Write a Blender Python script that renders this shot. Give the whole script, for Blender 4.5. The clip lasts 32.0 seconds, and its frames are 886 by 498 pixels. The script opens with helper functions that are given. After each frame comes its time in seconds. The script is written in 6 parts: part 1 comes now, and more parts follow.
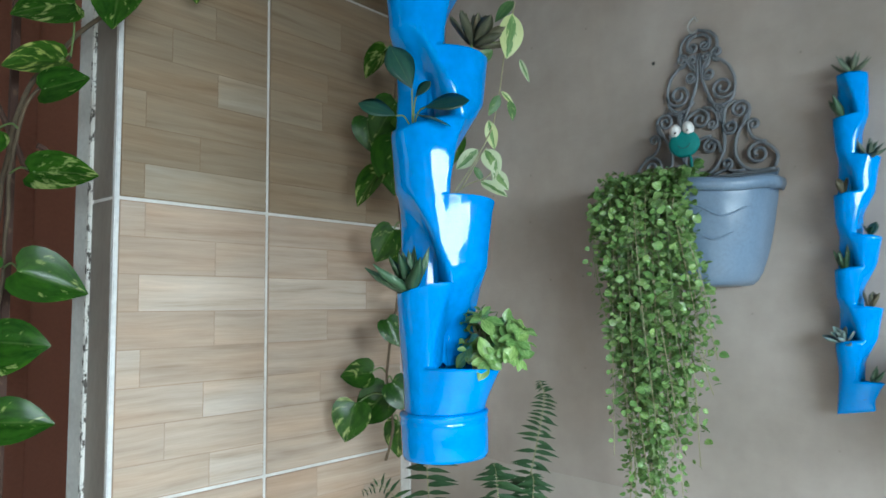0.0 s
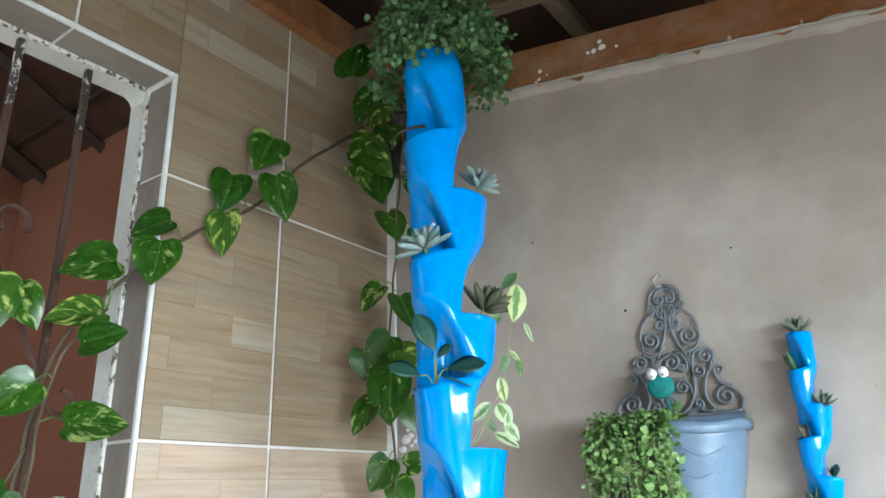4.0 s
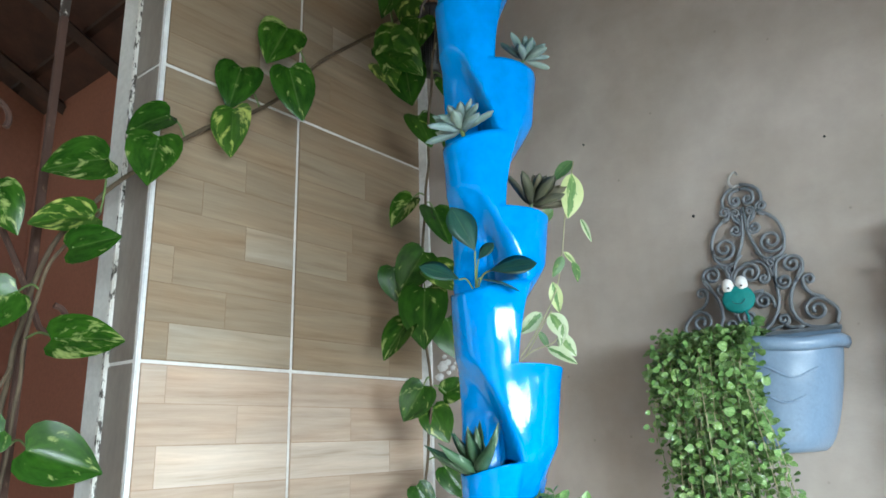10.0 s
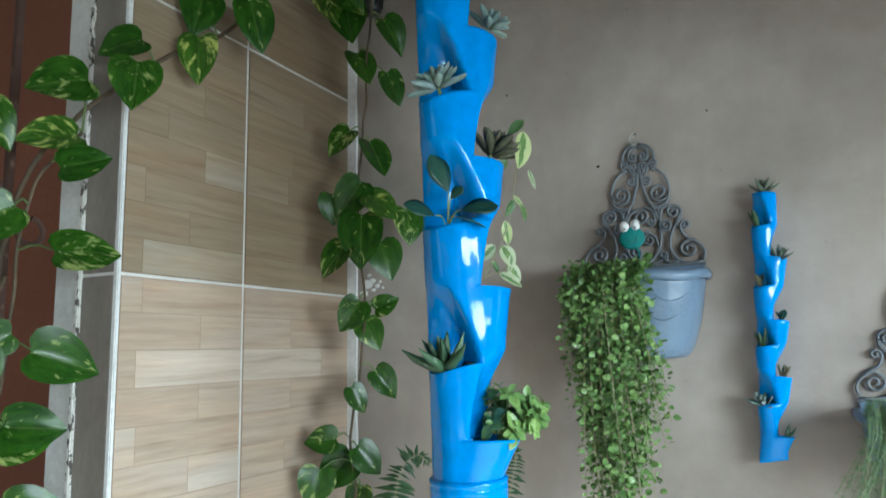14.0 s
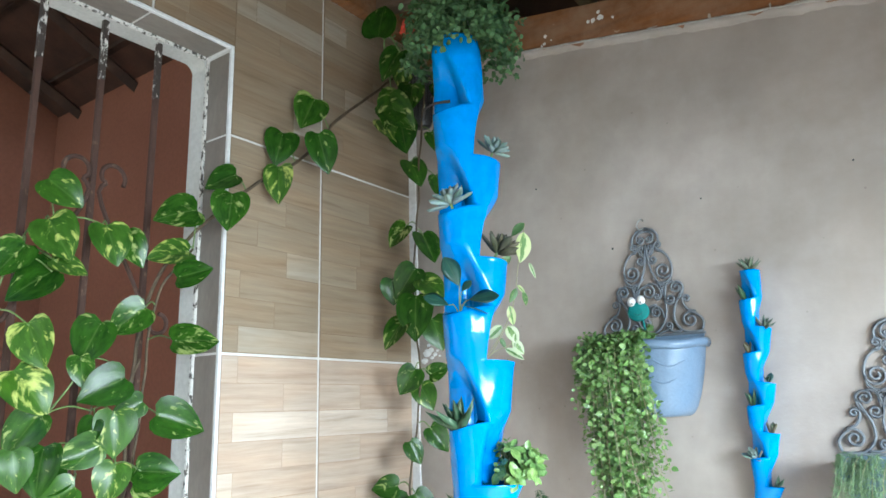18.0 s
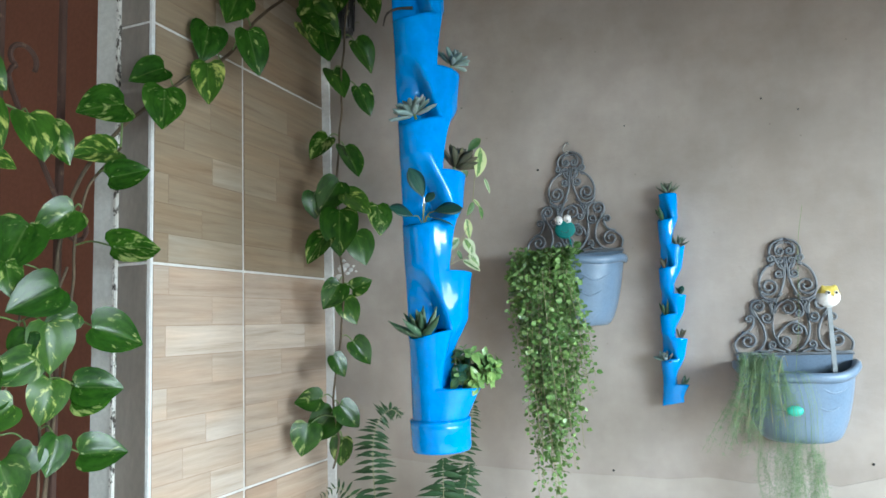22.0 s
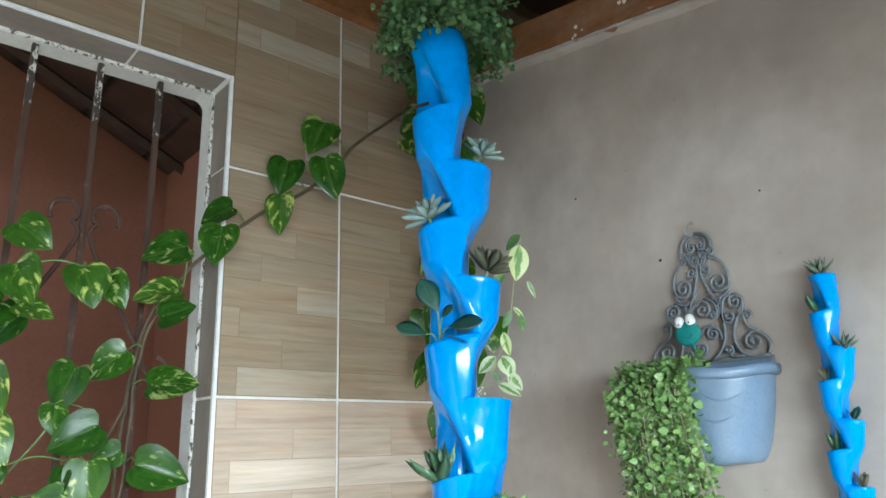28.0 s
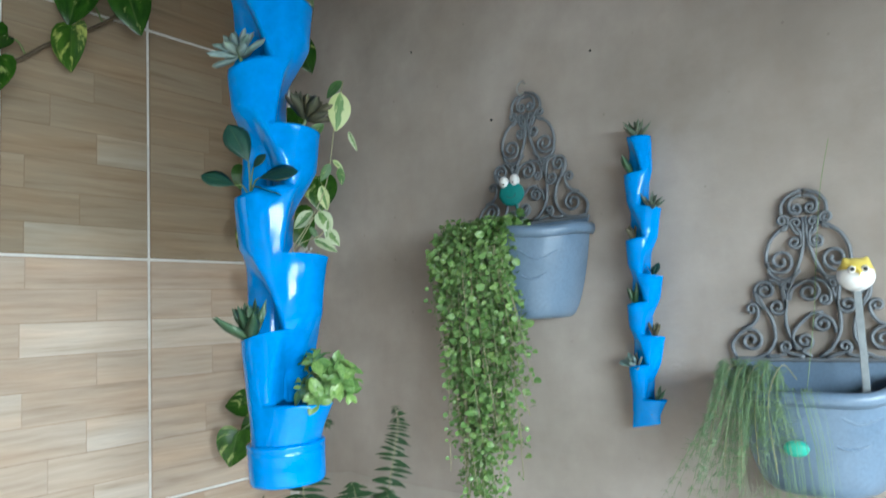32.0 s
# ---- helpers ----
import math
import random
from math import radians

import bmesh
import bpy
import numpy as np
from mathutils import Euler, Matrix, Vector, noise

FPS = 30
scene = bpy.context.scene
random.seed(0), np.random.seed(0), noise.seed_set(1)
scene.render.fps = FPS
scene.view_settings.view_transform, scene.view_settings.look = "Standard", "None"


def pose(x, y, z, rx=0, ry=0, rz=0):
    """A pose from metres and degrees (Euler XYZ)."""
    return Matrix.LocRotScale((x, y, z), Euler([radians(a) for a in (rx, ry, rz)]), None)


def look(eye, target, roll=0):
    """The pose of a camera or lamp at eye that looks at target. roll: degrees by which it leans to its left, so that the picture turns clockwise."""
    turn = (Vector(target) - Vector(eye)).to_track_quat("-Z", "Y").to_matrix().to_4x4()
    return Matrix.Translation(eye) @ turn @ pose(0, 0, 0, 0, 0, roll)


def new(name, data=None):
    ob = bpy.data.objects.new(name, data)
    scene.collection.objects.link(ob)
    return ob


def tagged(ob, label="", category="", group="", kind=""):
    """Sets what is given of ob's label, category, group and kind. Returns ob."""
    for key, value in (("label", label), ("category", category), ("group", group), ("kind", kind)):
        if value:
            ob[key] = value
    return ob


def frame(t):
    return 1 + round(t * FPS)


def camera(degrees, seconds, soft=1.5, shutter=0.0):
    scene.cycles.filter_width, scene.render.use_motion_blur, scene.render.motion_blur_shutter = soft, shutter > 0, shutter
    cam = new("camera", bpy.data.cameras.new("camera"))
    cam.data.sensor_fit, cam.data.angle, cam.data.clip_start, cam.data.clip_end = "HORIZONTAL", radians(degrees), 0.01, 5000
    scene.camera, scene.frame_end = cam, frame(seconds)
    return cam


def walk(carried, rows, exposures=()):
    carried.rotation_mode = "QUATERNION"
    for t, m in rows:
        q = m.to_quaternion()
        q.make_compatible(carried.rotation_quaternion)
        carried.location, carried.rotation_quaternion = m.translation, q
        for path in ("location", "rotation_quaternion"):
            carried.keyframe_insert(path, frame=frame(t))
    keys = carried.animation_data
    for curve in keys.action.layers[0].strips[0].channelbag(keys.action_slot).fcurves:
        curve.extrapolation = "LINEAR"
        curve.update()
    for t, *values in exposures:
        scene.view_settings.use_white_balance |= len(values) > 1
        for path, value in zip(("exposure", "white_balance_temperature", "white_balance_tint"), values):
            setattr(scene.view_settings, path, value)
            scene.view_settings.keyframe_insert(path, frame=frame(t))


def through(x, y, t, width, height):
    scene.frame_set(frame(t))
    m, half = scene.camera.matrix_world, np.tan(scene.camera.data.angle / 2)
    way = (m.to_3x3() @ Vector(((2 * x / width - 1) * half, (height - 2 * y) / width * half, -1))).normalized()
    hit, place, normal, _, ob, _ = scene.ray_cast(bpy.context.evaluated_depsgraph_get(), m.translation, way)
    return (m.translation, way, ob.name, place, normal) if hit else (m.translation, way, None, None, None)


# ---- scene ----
cam = camera(64.0, 32.0, 1.6, 0.5)
PATH = [
    (0, (-0.168, 0.169, 1.576), (-1.474, 1.675, 1.742), -0.6),
    (0.5, (-0.21, 0.062, 1.585), (-1.396, 1.661, 1.78), -0.5),
    (1, (-0.167, 0.02, 1.607), (-1.385, 1.557, 1.998), 0.0),
    (1.5, (-0.151, -0.009, 1.633), (-1.33, 1.506, 2.193), 0.4),
    (2, (-0.16, -0.041, 1.652), (-1.278, 1.487, 2.297), 0.4),
    (2.5, (-0.132, -0.048, 1.66), (-1.255, 1.456, 2.35), 0.2),
    (4.5, (-0.214, -0.049, 1.684), (-1.308, 1.492, 2.339), -2.0),
    (5, (-0.271, 0.035, 1.695), (-1.384, 1.524, 2.434), -0.4),
    (5.5, (-0.334, 0.052, 1.698), (-1.432, 1.518, 2.5), 2.9),
    (6, (-0.417, 0.018, 1.703), (-1.354, 1.597, 2.495), 0.2),
    (6.5, (-0.436, 0.005, 1.702), (-1.361, 1.598, 2.482), -1.5),
    (7, (-0.432, 0.01, 1.705), (-1.39, 1.58, 2.492), -1.3),
    (7.5, (-0.438, -0.002, 1.709), (-1.37, 1.563, 2.535), -1.8),
    (8, (-0.454, 0.003, 1.708), (-1.332, 1.662, 2.396), -3.3),
    (8.5, (-0.405, 0.038, 1.7), (-1.349, 1.667, 2.376), -4.4),
    (9, (-0.345, 0.083, 1.685), (-1.452, 1.626, 2.312), -2.6),
    (9.5, (-0.319, 0.112, 1.661), (-1.52, 1.609, 2.224), -1.2),
    (10, (-0.316, 0.132, 1.651), (-1.521, 1.643, 2.167), -1.4),
    (10.5, (-0.297, 0.147, 1.643), (-1.544, 1.643, 2.098), -0.6),
    (11, (-0.283, 0.149, 1.63), (-1.553, 1.649, 1.998), -0.6),
    (11.5, (-0.298, 0.142, 1.619), (-1.54, 1.677, 1.936), -0.4),
    (12, (-0.297, 0.146, 1.617), (-1.535, 1.691, 1.898), -0.7),
    (12.5, (-0.313, 0.092, 1.615), (-1.505, 1.677, 1.867), 0.2),
    (13, (-0.368, -0.038, 1.622), (-1.407, 1.66, 1.811), -0.4),
    (13.5, (-0.392, -0.128, 1.625), (-1.319, 1.633, 1.814), -0.2),
    (14, (-0.373, -0.162, 1.642), (-1.252, 1.612, 1.921), -1.0),
    (14.5, (-0.338, -0.203, 1.657), (-1.255, 1.539, 2.012), -0.9),
    (15, (-0.27, -0.244, 1.664), (-1.268, 1.441, 2.066), -1.0),
    (15.5, (-0.122, -0.319, 1.663), (-1.182, 1.323, 2.086), 0.7),
    (17.5, (-0.028, -0.377, 1.643), (-1.153, 1.208, 2.111), -1.3),
    (18, (-0.009, -0.361, 1.652), (-1.149, 1.224, 2.086), -1.4),
    (18.5, (-0.005, -0.369, 1.66), (-1.147, 1.209, 2.115), -1.5),
    (19, (-0.065, -0.398, 1.651), (-1.076, 1.256, 2.145), -0.3),
    (19.5, (-0.184, -0.461, 1.667), (-0.996, 1.288, 2.199), -1.0),
    (20, (-0.262, -0.515, 1.67), (-0.955, 1.28, 2.216), -1.4),
    (20.5, (-0.299, -0.536, 1.658), (-1.0, 1.277, 2.129), -1.3),
    (21, (-0.33, -0.542, 1.631), (-1.039, 1.309, 1.902), -1.5),
    (21.5, (-0.31, -0.527, 1.626), (-1.037, 1.322, 1.856), -1.9),
    (22, (-0.294, -0.52, 1.624), (-1.018, 1.331, 1.842), -2.0),
    (22.5, (-0.305, -0.521, 1.623), (-1.016, 1.337, 1.825), -2.1),
    (23, (-0.318, -0.505, 1.609), (-0.992, 1.37, 1.791), -2.6),
    (23.5, (-0.238, -0.362, 1.611), (-1.019, 1.47, 1.792), -2.7),
    (24, (-0.127, -0.177, 1.614), (-1.097, 1.565, 1.77), -1.8),
    (24.5, (-0.132, -0.095, 1.61), (-1.117, 1.637, 1.786), -2.3),
    (25, (-0.185, -0.024, 1.628), (-1.19, 1.688, 1.879), -3.0),
    (25.5, (-0.097, 0.063, 1.635), (-1.317, 1.634, 1.848), -3.3),
    (26, (0.047, 0.112, 1.636), (-1.37, 1.505, 1.864), -2.5),
    (26.5, (0.098, 0.079, 1.648), (-1.313, 1.428, 2.083), -2.3),
    (28.5, (0.126, 0.062, 1.663), (-1.32, 1.328, 2.215), -1.9),
    (29, (0.135, 0.081, 1.673), (-1.312, 1.341, 2.237), -2.0),
    (29.5, (0.141, 0.094, 1.673), (-1.288, 1.344, 2.301), -1.6),
    (30, (0.13, 0.121, 1.638), (-1.197, 1.503, 2.209), -1.0),
    (30.5, (0.113, 0.114, 1.649), (-1.076, 1.657, 2.103), -1.4),
    (31, (0.118, 0.157, 1.639), (-1.053, 1.739, 1.992), -2.0),
    (31.5, (0.124, 0.183, 1.644), (-1.054, 1.773, 1.935), -2.1),
    (32, (0.114, 0.165, 1.633), (-1.085, 1.755, 1.813), -2.5),
]
EXPOSURES = [(0.0, 0.64, 6100, -1), (1.0, 0.95, 6200, 2), (2.0, 1.35, 6250, 2), (5.0, 1.48, 6230, 3), (6.0, 1.64, 6220, 3), (7.0, 1.65, 6230, 3), (9.0, 1.54, 6200, 2), (10.0, 1.28, 6200, 1), (11.0, 1.16, 6150, -1), (12.0, 0.74, 6130, -2), (13.0, 0.69, 6100, -3), (14.0, 0.74, 6150, -2), (15.0, 1.1, 6200, 1), (18.0, 1.55, 6060, 2), (20.0, 1.56, 6140, 2), (21.0, 1.21, 6150, 2), (22.0, 1.04, 6150, 1), (24.0, 0.85, 6150, 0), (26.0, 0.75, 6120, -2), (29.0, 1.36, 6270, 2), (30.0, 1.32, 6250, 2), (31.0, 0.95, 6180, 2), (32.0, 0.72, 6220, 0)]
walk(cam, [(t, look(eye, target, roll)) for t, eye, target, roll in PATH], EXPOSURES)

# ---- world and light ----
world = bpy.data.worlds.new("sky")
scene.world = world
world.use_nodes = True
wn = world.node_tree.nodes
sky = wn.new("ShaderNodeTexSky")
sky.sky_type = "NISHITA"
sky.sun_disc = False
sky.sun_elevation, sky.sun_rotation = radians(45), radians(65)
sky.dust_density, sky.ozone_density = 4.0, 1.0
wn["Background"].inputs["Strength"].default_value = 0.15
world.node_tree.links.new(sky.outputs["Color"], wn["Background"].inputs["Color"])

sun = new("sun", bpy.data.lights.new("sun", "SUN"))
sun.data.energy, sun.data.angle, sun.data.color = 5.0, radians(10), (1.0, 0.98, 0.95)
sun.matrix_basis = look((4.5, 2.0, 4.9), (0, 0, 0))


def opening_light(name, m, sx, sy, power, colour):
    lamp = new(name, bpy.data.lights.new(name, "AREA"))
    lamp.data.shape, lamp.data.size, lamp.data.size_y = "RECTANGLE", sx, sy
    lamp.data.energy, lamp.data.color = power, colour
    lamp.matrix_basis = m


# area lamp for the sky over the added boundary wall, below the eave
opening_light("garden_opening_light", look((2.60, -0.55, 2.02), (-1.2, 0.45, 1.25)), 3.1, 1.0, 190, (0.87, 0.97, 1.06))
# fill lamp added at the passage's unseen near end; no source is known
opening_light("passage_fill_light", look((-3.0, -2.4, 1.6), (-3.0, 1.0, 0.5)), 2.4, 1.8, 8.5, (1.0, 0.97, 0.93))

# ---- materials ----


def nodes_of(name):
    m = bpy.data.materials.new(name)
    m.use_nodes = True
    nt = m.node_tree
    return m, nt, nt.nodes["Principled BSDF"]


def link(nt, a, b):
    nt.links.new(a, b)


def node(nt, kind, **values):
    n = nt.nodes.new("ShaderNode" + kind)
    for key, value in values.items():
        if key in n.inputs:
            n.inputs[key].default_value = value
    return n


def noise_of(nt, coord, scale, detail=6.0, rough=0.6, stretch=None):
    if stretch:
        mp = node(nt, "Mapping")
        mp.inputs["Scale"].default_value = stretch
        link(nt, coord, mp.inputs["Vector"])
        coord = mp.outputs["Vector"]
    n = node(nt, "TexNoise", Scale=scale, Detail=detail, Roughness=rough)
    link(nt, coord, n.inputs["Vector"])
    return n.outputs["Fac"]


def ramp(nt, fac, stops):
    r = node(nt, "ValToRGB")
    els = r.color_ramp.elements
    while len(els) < len(stops):
        els.new(0.5)
    for el, (at, col) in zip(els, stops):
        el.position, el.color = at, (*col, 1.0)
    link(nt, fac, r.inputs["Fac"])
    return r.outputs["Color"]


def mix(nt, fac, a, b, blend="MIX"):
    m = nt.nodes.new("ShaderNodeMixRGB")
    m.blend_type = blend
    for socket, value in ((m.inputs["Fac"], fac), (m.inputs["Color1"], a), (m.inputs["Color2"], b)):
        if isinstance(value, (int, float)):
            socket.default_value = value
        elif isinstance(value, tuple):
            socket.default_value = (*value, 1.0)
        else:
            link(nt, value, socket)
    return m.outputs["Color"]


def bump(nt, bsdf, height, strength, distance=0.002):
    b = node(nt, "Bump", Strength=strength, Distance=distance)
    link(nt, height, b.inputs["Height"])
    link(nt, b.outputs["Normal"], bsdf.inputs["Normal"])


def surface(name, dark, light, scale=8.0, rough=0.6, fine=60.0, relief=0.25, metallic=0.0, stretch=None, coat=0.0, spread=(0.3, 0.7)):
    """A painted, moulded or mineral surface: broad stains, fine grain, uneven gloss and relief."""
    m, nt, bsdf = nodes_of(name)
    co = node(nt, "TexCoord").outputs["Object"]
    broad = noise_of(nt, co, scale, 5, 0.6, stretch)
    grain = noise_of(nt, co, fine, 4, 0.65, stretch)
    base = ramp(nt, broad, [(spread[0], dark), (spread[1], light)])
    shade = ramp(nt, grain, [(0.3, (0.82, 0.82, 0.82)), (0.7, (1.0, 1.0, 1.0))])
    link(nt, mix(nt, 1.0, base, shade, "MULTIPLY"), bsdf.inputs["Base Color"])
    r = node(nt, "MapRange")
    r.inputs["To Min"].default_value, r.inputs["To Max"].default_value = max(0.03, rough - 0.08), min(1.0, rough + (0.1 if rough > 0.2 else 0.0))
    link(nt, broad, r.inputs["Value"])
    link(nt, r.outputs["Result"], bsdf.inputs["Roughness"])
    bsdf.inputs["Metallic"].default_value = metallic
    bsdf.inputs["Coat Weight"].default_value = coat
    bsdf.inputs["Coat Roughness"].default_value = 0.06
    bump(nt, bsdf, grain, relief, 0.002)
    return m


def tile_material(name, tones):
    """Glazed tile printed as short wooden strips of changing tone."""
    m, nt, bsdf = nodes_of(name)
    tc = node(nt, "TexCoord")
    info = node(nt, "ObjectInfo")
    swap = node(nt, "SeparateXYZ")
    geo = node(nt, "NewGeometry")
    link(nt, geo.outputs["Position"], swap.inputs["Vector"])
    along = node(nt, "Math")
    along.operation = "ADD"
    link(nt, swap.outputs["Y"], along.inputs[0])
    link(nt, swap.outputs["X"], along.inputs[1])
    shifted = node(nt, "Math")
    shifted.operation = "MULTIPLY_ADD"
    link(nt, info.outputs["Random"], shifted.inputs[0])
    shifted.inputs[1].default_value = 7.0
    link(nt, along.outputs["Value"], shifted.inputs[2])
    flat = node(nt, "CombineXYZ")
    link(nt, shifted.outputs["Value"], flat.inputs["X"])
    link(nt, swap.outputs["Z"], flat.inputs["Y"])
    strip = node(nt, "Attribute")
    strip.attribute_name = "strip"
    split = node(nt, "SeparateColor")
    link(nt, strip.outputs["Color"], split.inputs["Color"])
    tone = ramp(nt, split.outputs["Red"], list(zip((0.0, 0.35, 0.75, 1.0), tones)))
    # grain that runs along each strip and starts anew with the next one
    seed = node(nt, "Math")
    seed.operation = "MULTIPLY_ADD"
    link(nt, split.outputs["Green"], seed.inputs[0])
    seed.inputs[1].default_value = 3.7
    link(nt, swap.outputs["Z"], seed.inputs[2])
    gv = node(nt, "CombineXYZ")
    link(nt, shifted.outputs["Value"], gv.inputs["X"])
    link(nt, seed.outputs["Value"], gv.inputs["Y"])
    sway = noise_of(nt, gv.outputs["Vector"], 3.0, 2, 0.5, (1.2, 2.0, 1.0))
    bent = node(nt, "Math")
    bent.operation = "MULTIPLY_ADD"
    link(nt, sway, bent.inputs[0])
    bent.inputs[1].default_value = 0.022
    link(nt, seed.outputs["Value"], bent.inputs[2])
    bv = node(nt, "CombineXYZ")
    link(nt, shifted.outputs["Value"], bv.inputs["X"])
    link(nt, bent.outputs["Value"], bv.inputs["Y"])
    grain = noise_of(nt, bv.outputs["Vector"], 4.0, 6, 0.6, (0.8, 13.0, 1.0))
    fine = noise_of(nt, bv.outputs["Vector"], 9.0, 5, 0.7, (1.4, 42.0, 1.0))
    drift = noise_of(nt, gv.outputs["Vector"], 2.2, 3, 0.5, (1.0, 5.0, 1.0))
    lines = ramp(nt, grain, [(0.28, (0.62, 0.545, 0.48)), (0.42, (0.88, 0.85, 0.82)), (0.55, (1.0, 0.99, 0.985)), (0.72, (1.18, 1.18, 1.18))])
    warm = ramp(nt, drift, [(0.32, (1.04, 0.96, 0.89)), (0.55, (1.0, 1.0, 1.0)), (0.72, (1.02, 1.05, 1.09))])
    pores = ramp(nt, fine, [(0.3, (0.90, 0.88, 0.86)), (0.6, (1.0, 1.0, 1.0))])
    col = mix(nt, 1.0, mix(nt, 0.78, tone, lines, "MULTIPLY"), pores, "MULTIPLY")
    col = mix(nt, 1.0, col, warm, "MULTIPLY")
    link(nt, col, bsdf.inputs["Base Color"])
    r = ramp(nt, grain, [(0.2, (0.34, 0.34, 0.34)), (0.8, (0.46, 0.46, 0.46))])
    link(nt, r, bsdf.inputs["Roughness"])
    bump(nt, bsdf, fine, 0.06, 0.001)
    return m


def plaster_material(name, dark, light, warm):
    """Trowelled cement render under thin grey paint: clouds, vertical streaks, pits."""
    m, nt, bsdf = nodes_of(name)
    co = node(nt, "TexCoord").outputs["Object"]
    cloud = noise_of(nt, co, 1.7, 6, 0.62)
    streak = noise_of(nt, co, 2.2, 5, 0.6, (1.6, 1.0, 0.7))
    fine = noise_of(nt, co, 95.0, 5, 0.7)
    trowel = noise_of(nt, co, 9.0, 7, 0.7, (0.8, 1.0, 1.3))
    base = ramp(nt, cloud, [(0.37, dark), (0.63, light)])
    smoke = noise_of(nt, co, 5.5, 4, 0.55, (1.0, 1.0, 0.6))
    base = mix(nt, 1.0, base, ramp(nt, smoke, [(0.35, (0.90, 0.89, 0.88)), (0.65, (1.06, 1.06, 1.06))]), "MULTIPLY")
    base = mix(nt, ramp(nt, streak, [(0.45, (0.0, 0.0, 0.0)), (0.75, (0.45, 0.45, 0.45))]), base, warm)
    base = mix(nt, 1.0, base, ramp(nt, trowel, [(0.3, (0.93, 0.93, 0.93)), (0.7, (1.03, 1.03, 1.03))]), "MULTIPLY")
    pits = node(nt, "TexVoronoi", Scale=14.0)
    link(nt, co, pits.inputs["Vector"])
    base = mix(nt, 0.5, base, ramp(nt, pits.outputs["Distance"], [(0.02, (0.55, 0.52, 0.5)), (0.05, (1.0, 1.0, 1.0))]), "MULTIPLY")
    link(nt, base, bsdf.inputs["Base Color"])
    bsdf.inputs["Roughness"].default_value = 0.82
    height = mix(nt, 0.35, trowel, fine)
    bump(nt, bsdf, height, 0.5, 0.004)
    return m


def chipped_material(name, paint, under, cut=0.5, scale=60.0, rough=0.55):
    """Old paint with flakes off it."""
    m, nt, bsdf = nodes_of(name)
    co = node(nt, "TexCoord").outputs["Object"]
    flakes = noise_of(nt, co, scale, 6, 0.7, (1.0, 1.0, 0.6))
    dirt = noise_of(nt, co, 7.0, 5, 0.6)
    worn = ramp(nt, flakes, [(cut - 0.02, (0.0, 0.0, 0.0)), (cut + 0.02, (1.0, 1.0, 1.0))])
    col = mix(nt, worn, paint, under)
    col = mix(nt, 1.0, col, ramp(nt, dirt, [(0.3, (0.75, 0.73, 0.7)), (0.7, (1.0, 1.0, 1.0))]), "MULTIPLY")
    link(nt, col, bsdf.inputs["Base Color"])
    bsdf.inputs["Roughness"].default_value = rough
    bump(nt, bsdf, flakes, 0.3, 0.002)
    return m


def beam_material(name, dark, light, bare, wear):
    """Sawn timber with grain along x, stain worn through in patches."""
    m, nt, bsdf = nodes_of(name)
    co = node(nt, "TexCoord").outputs["Object"]
    grain = noise_of(nt, co, 5.0, 8, 0.65, (0.7, 9.0, 9.0))
    patch = noise_of(nt, co, 5.0, 6, 0.7)
    spots = noise_of(nt, co, 38.0, 4, 0.6)
    base = ramp(nt, grain, [(0.25, dark), (0.75, light)])
    base = mix(nt, ramp(nt, patch, [(0.46, (0.0, 0.0, 0.0)), (0.68, (wear, wear, wear))]), base, bare)
    base = mix(nt, ramp(nt, spots, [(0.70, (0.0, 0.0, 0.0)), (0.74, (0.5, 0.5, 0.5))]), base, (0.5, 0.42, 0.34))
    link(nt, base, bsdf.inputs["Base Color"])
    bsdf.inputs["Roughness"].default_value = 0.55
    bump(nt, bsdf, grain, 0.3, 0.003)
    return m


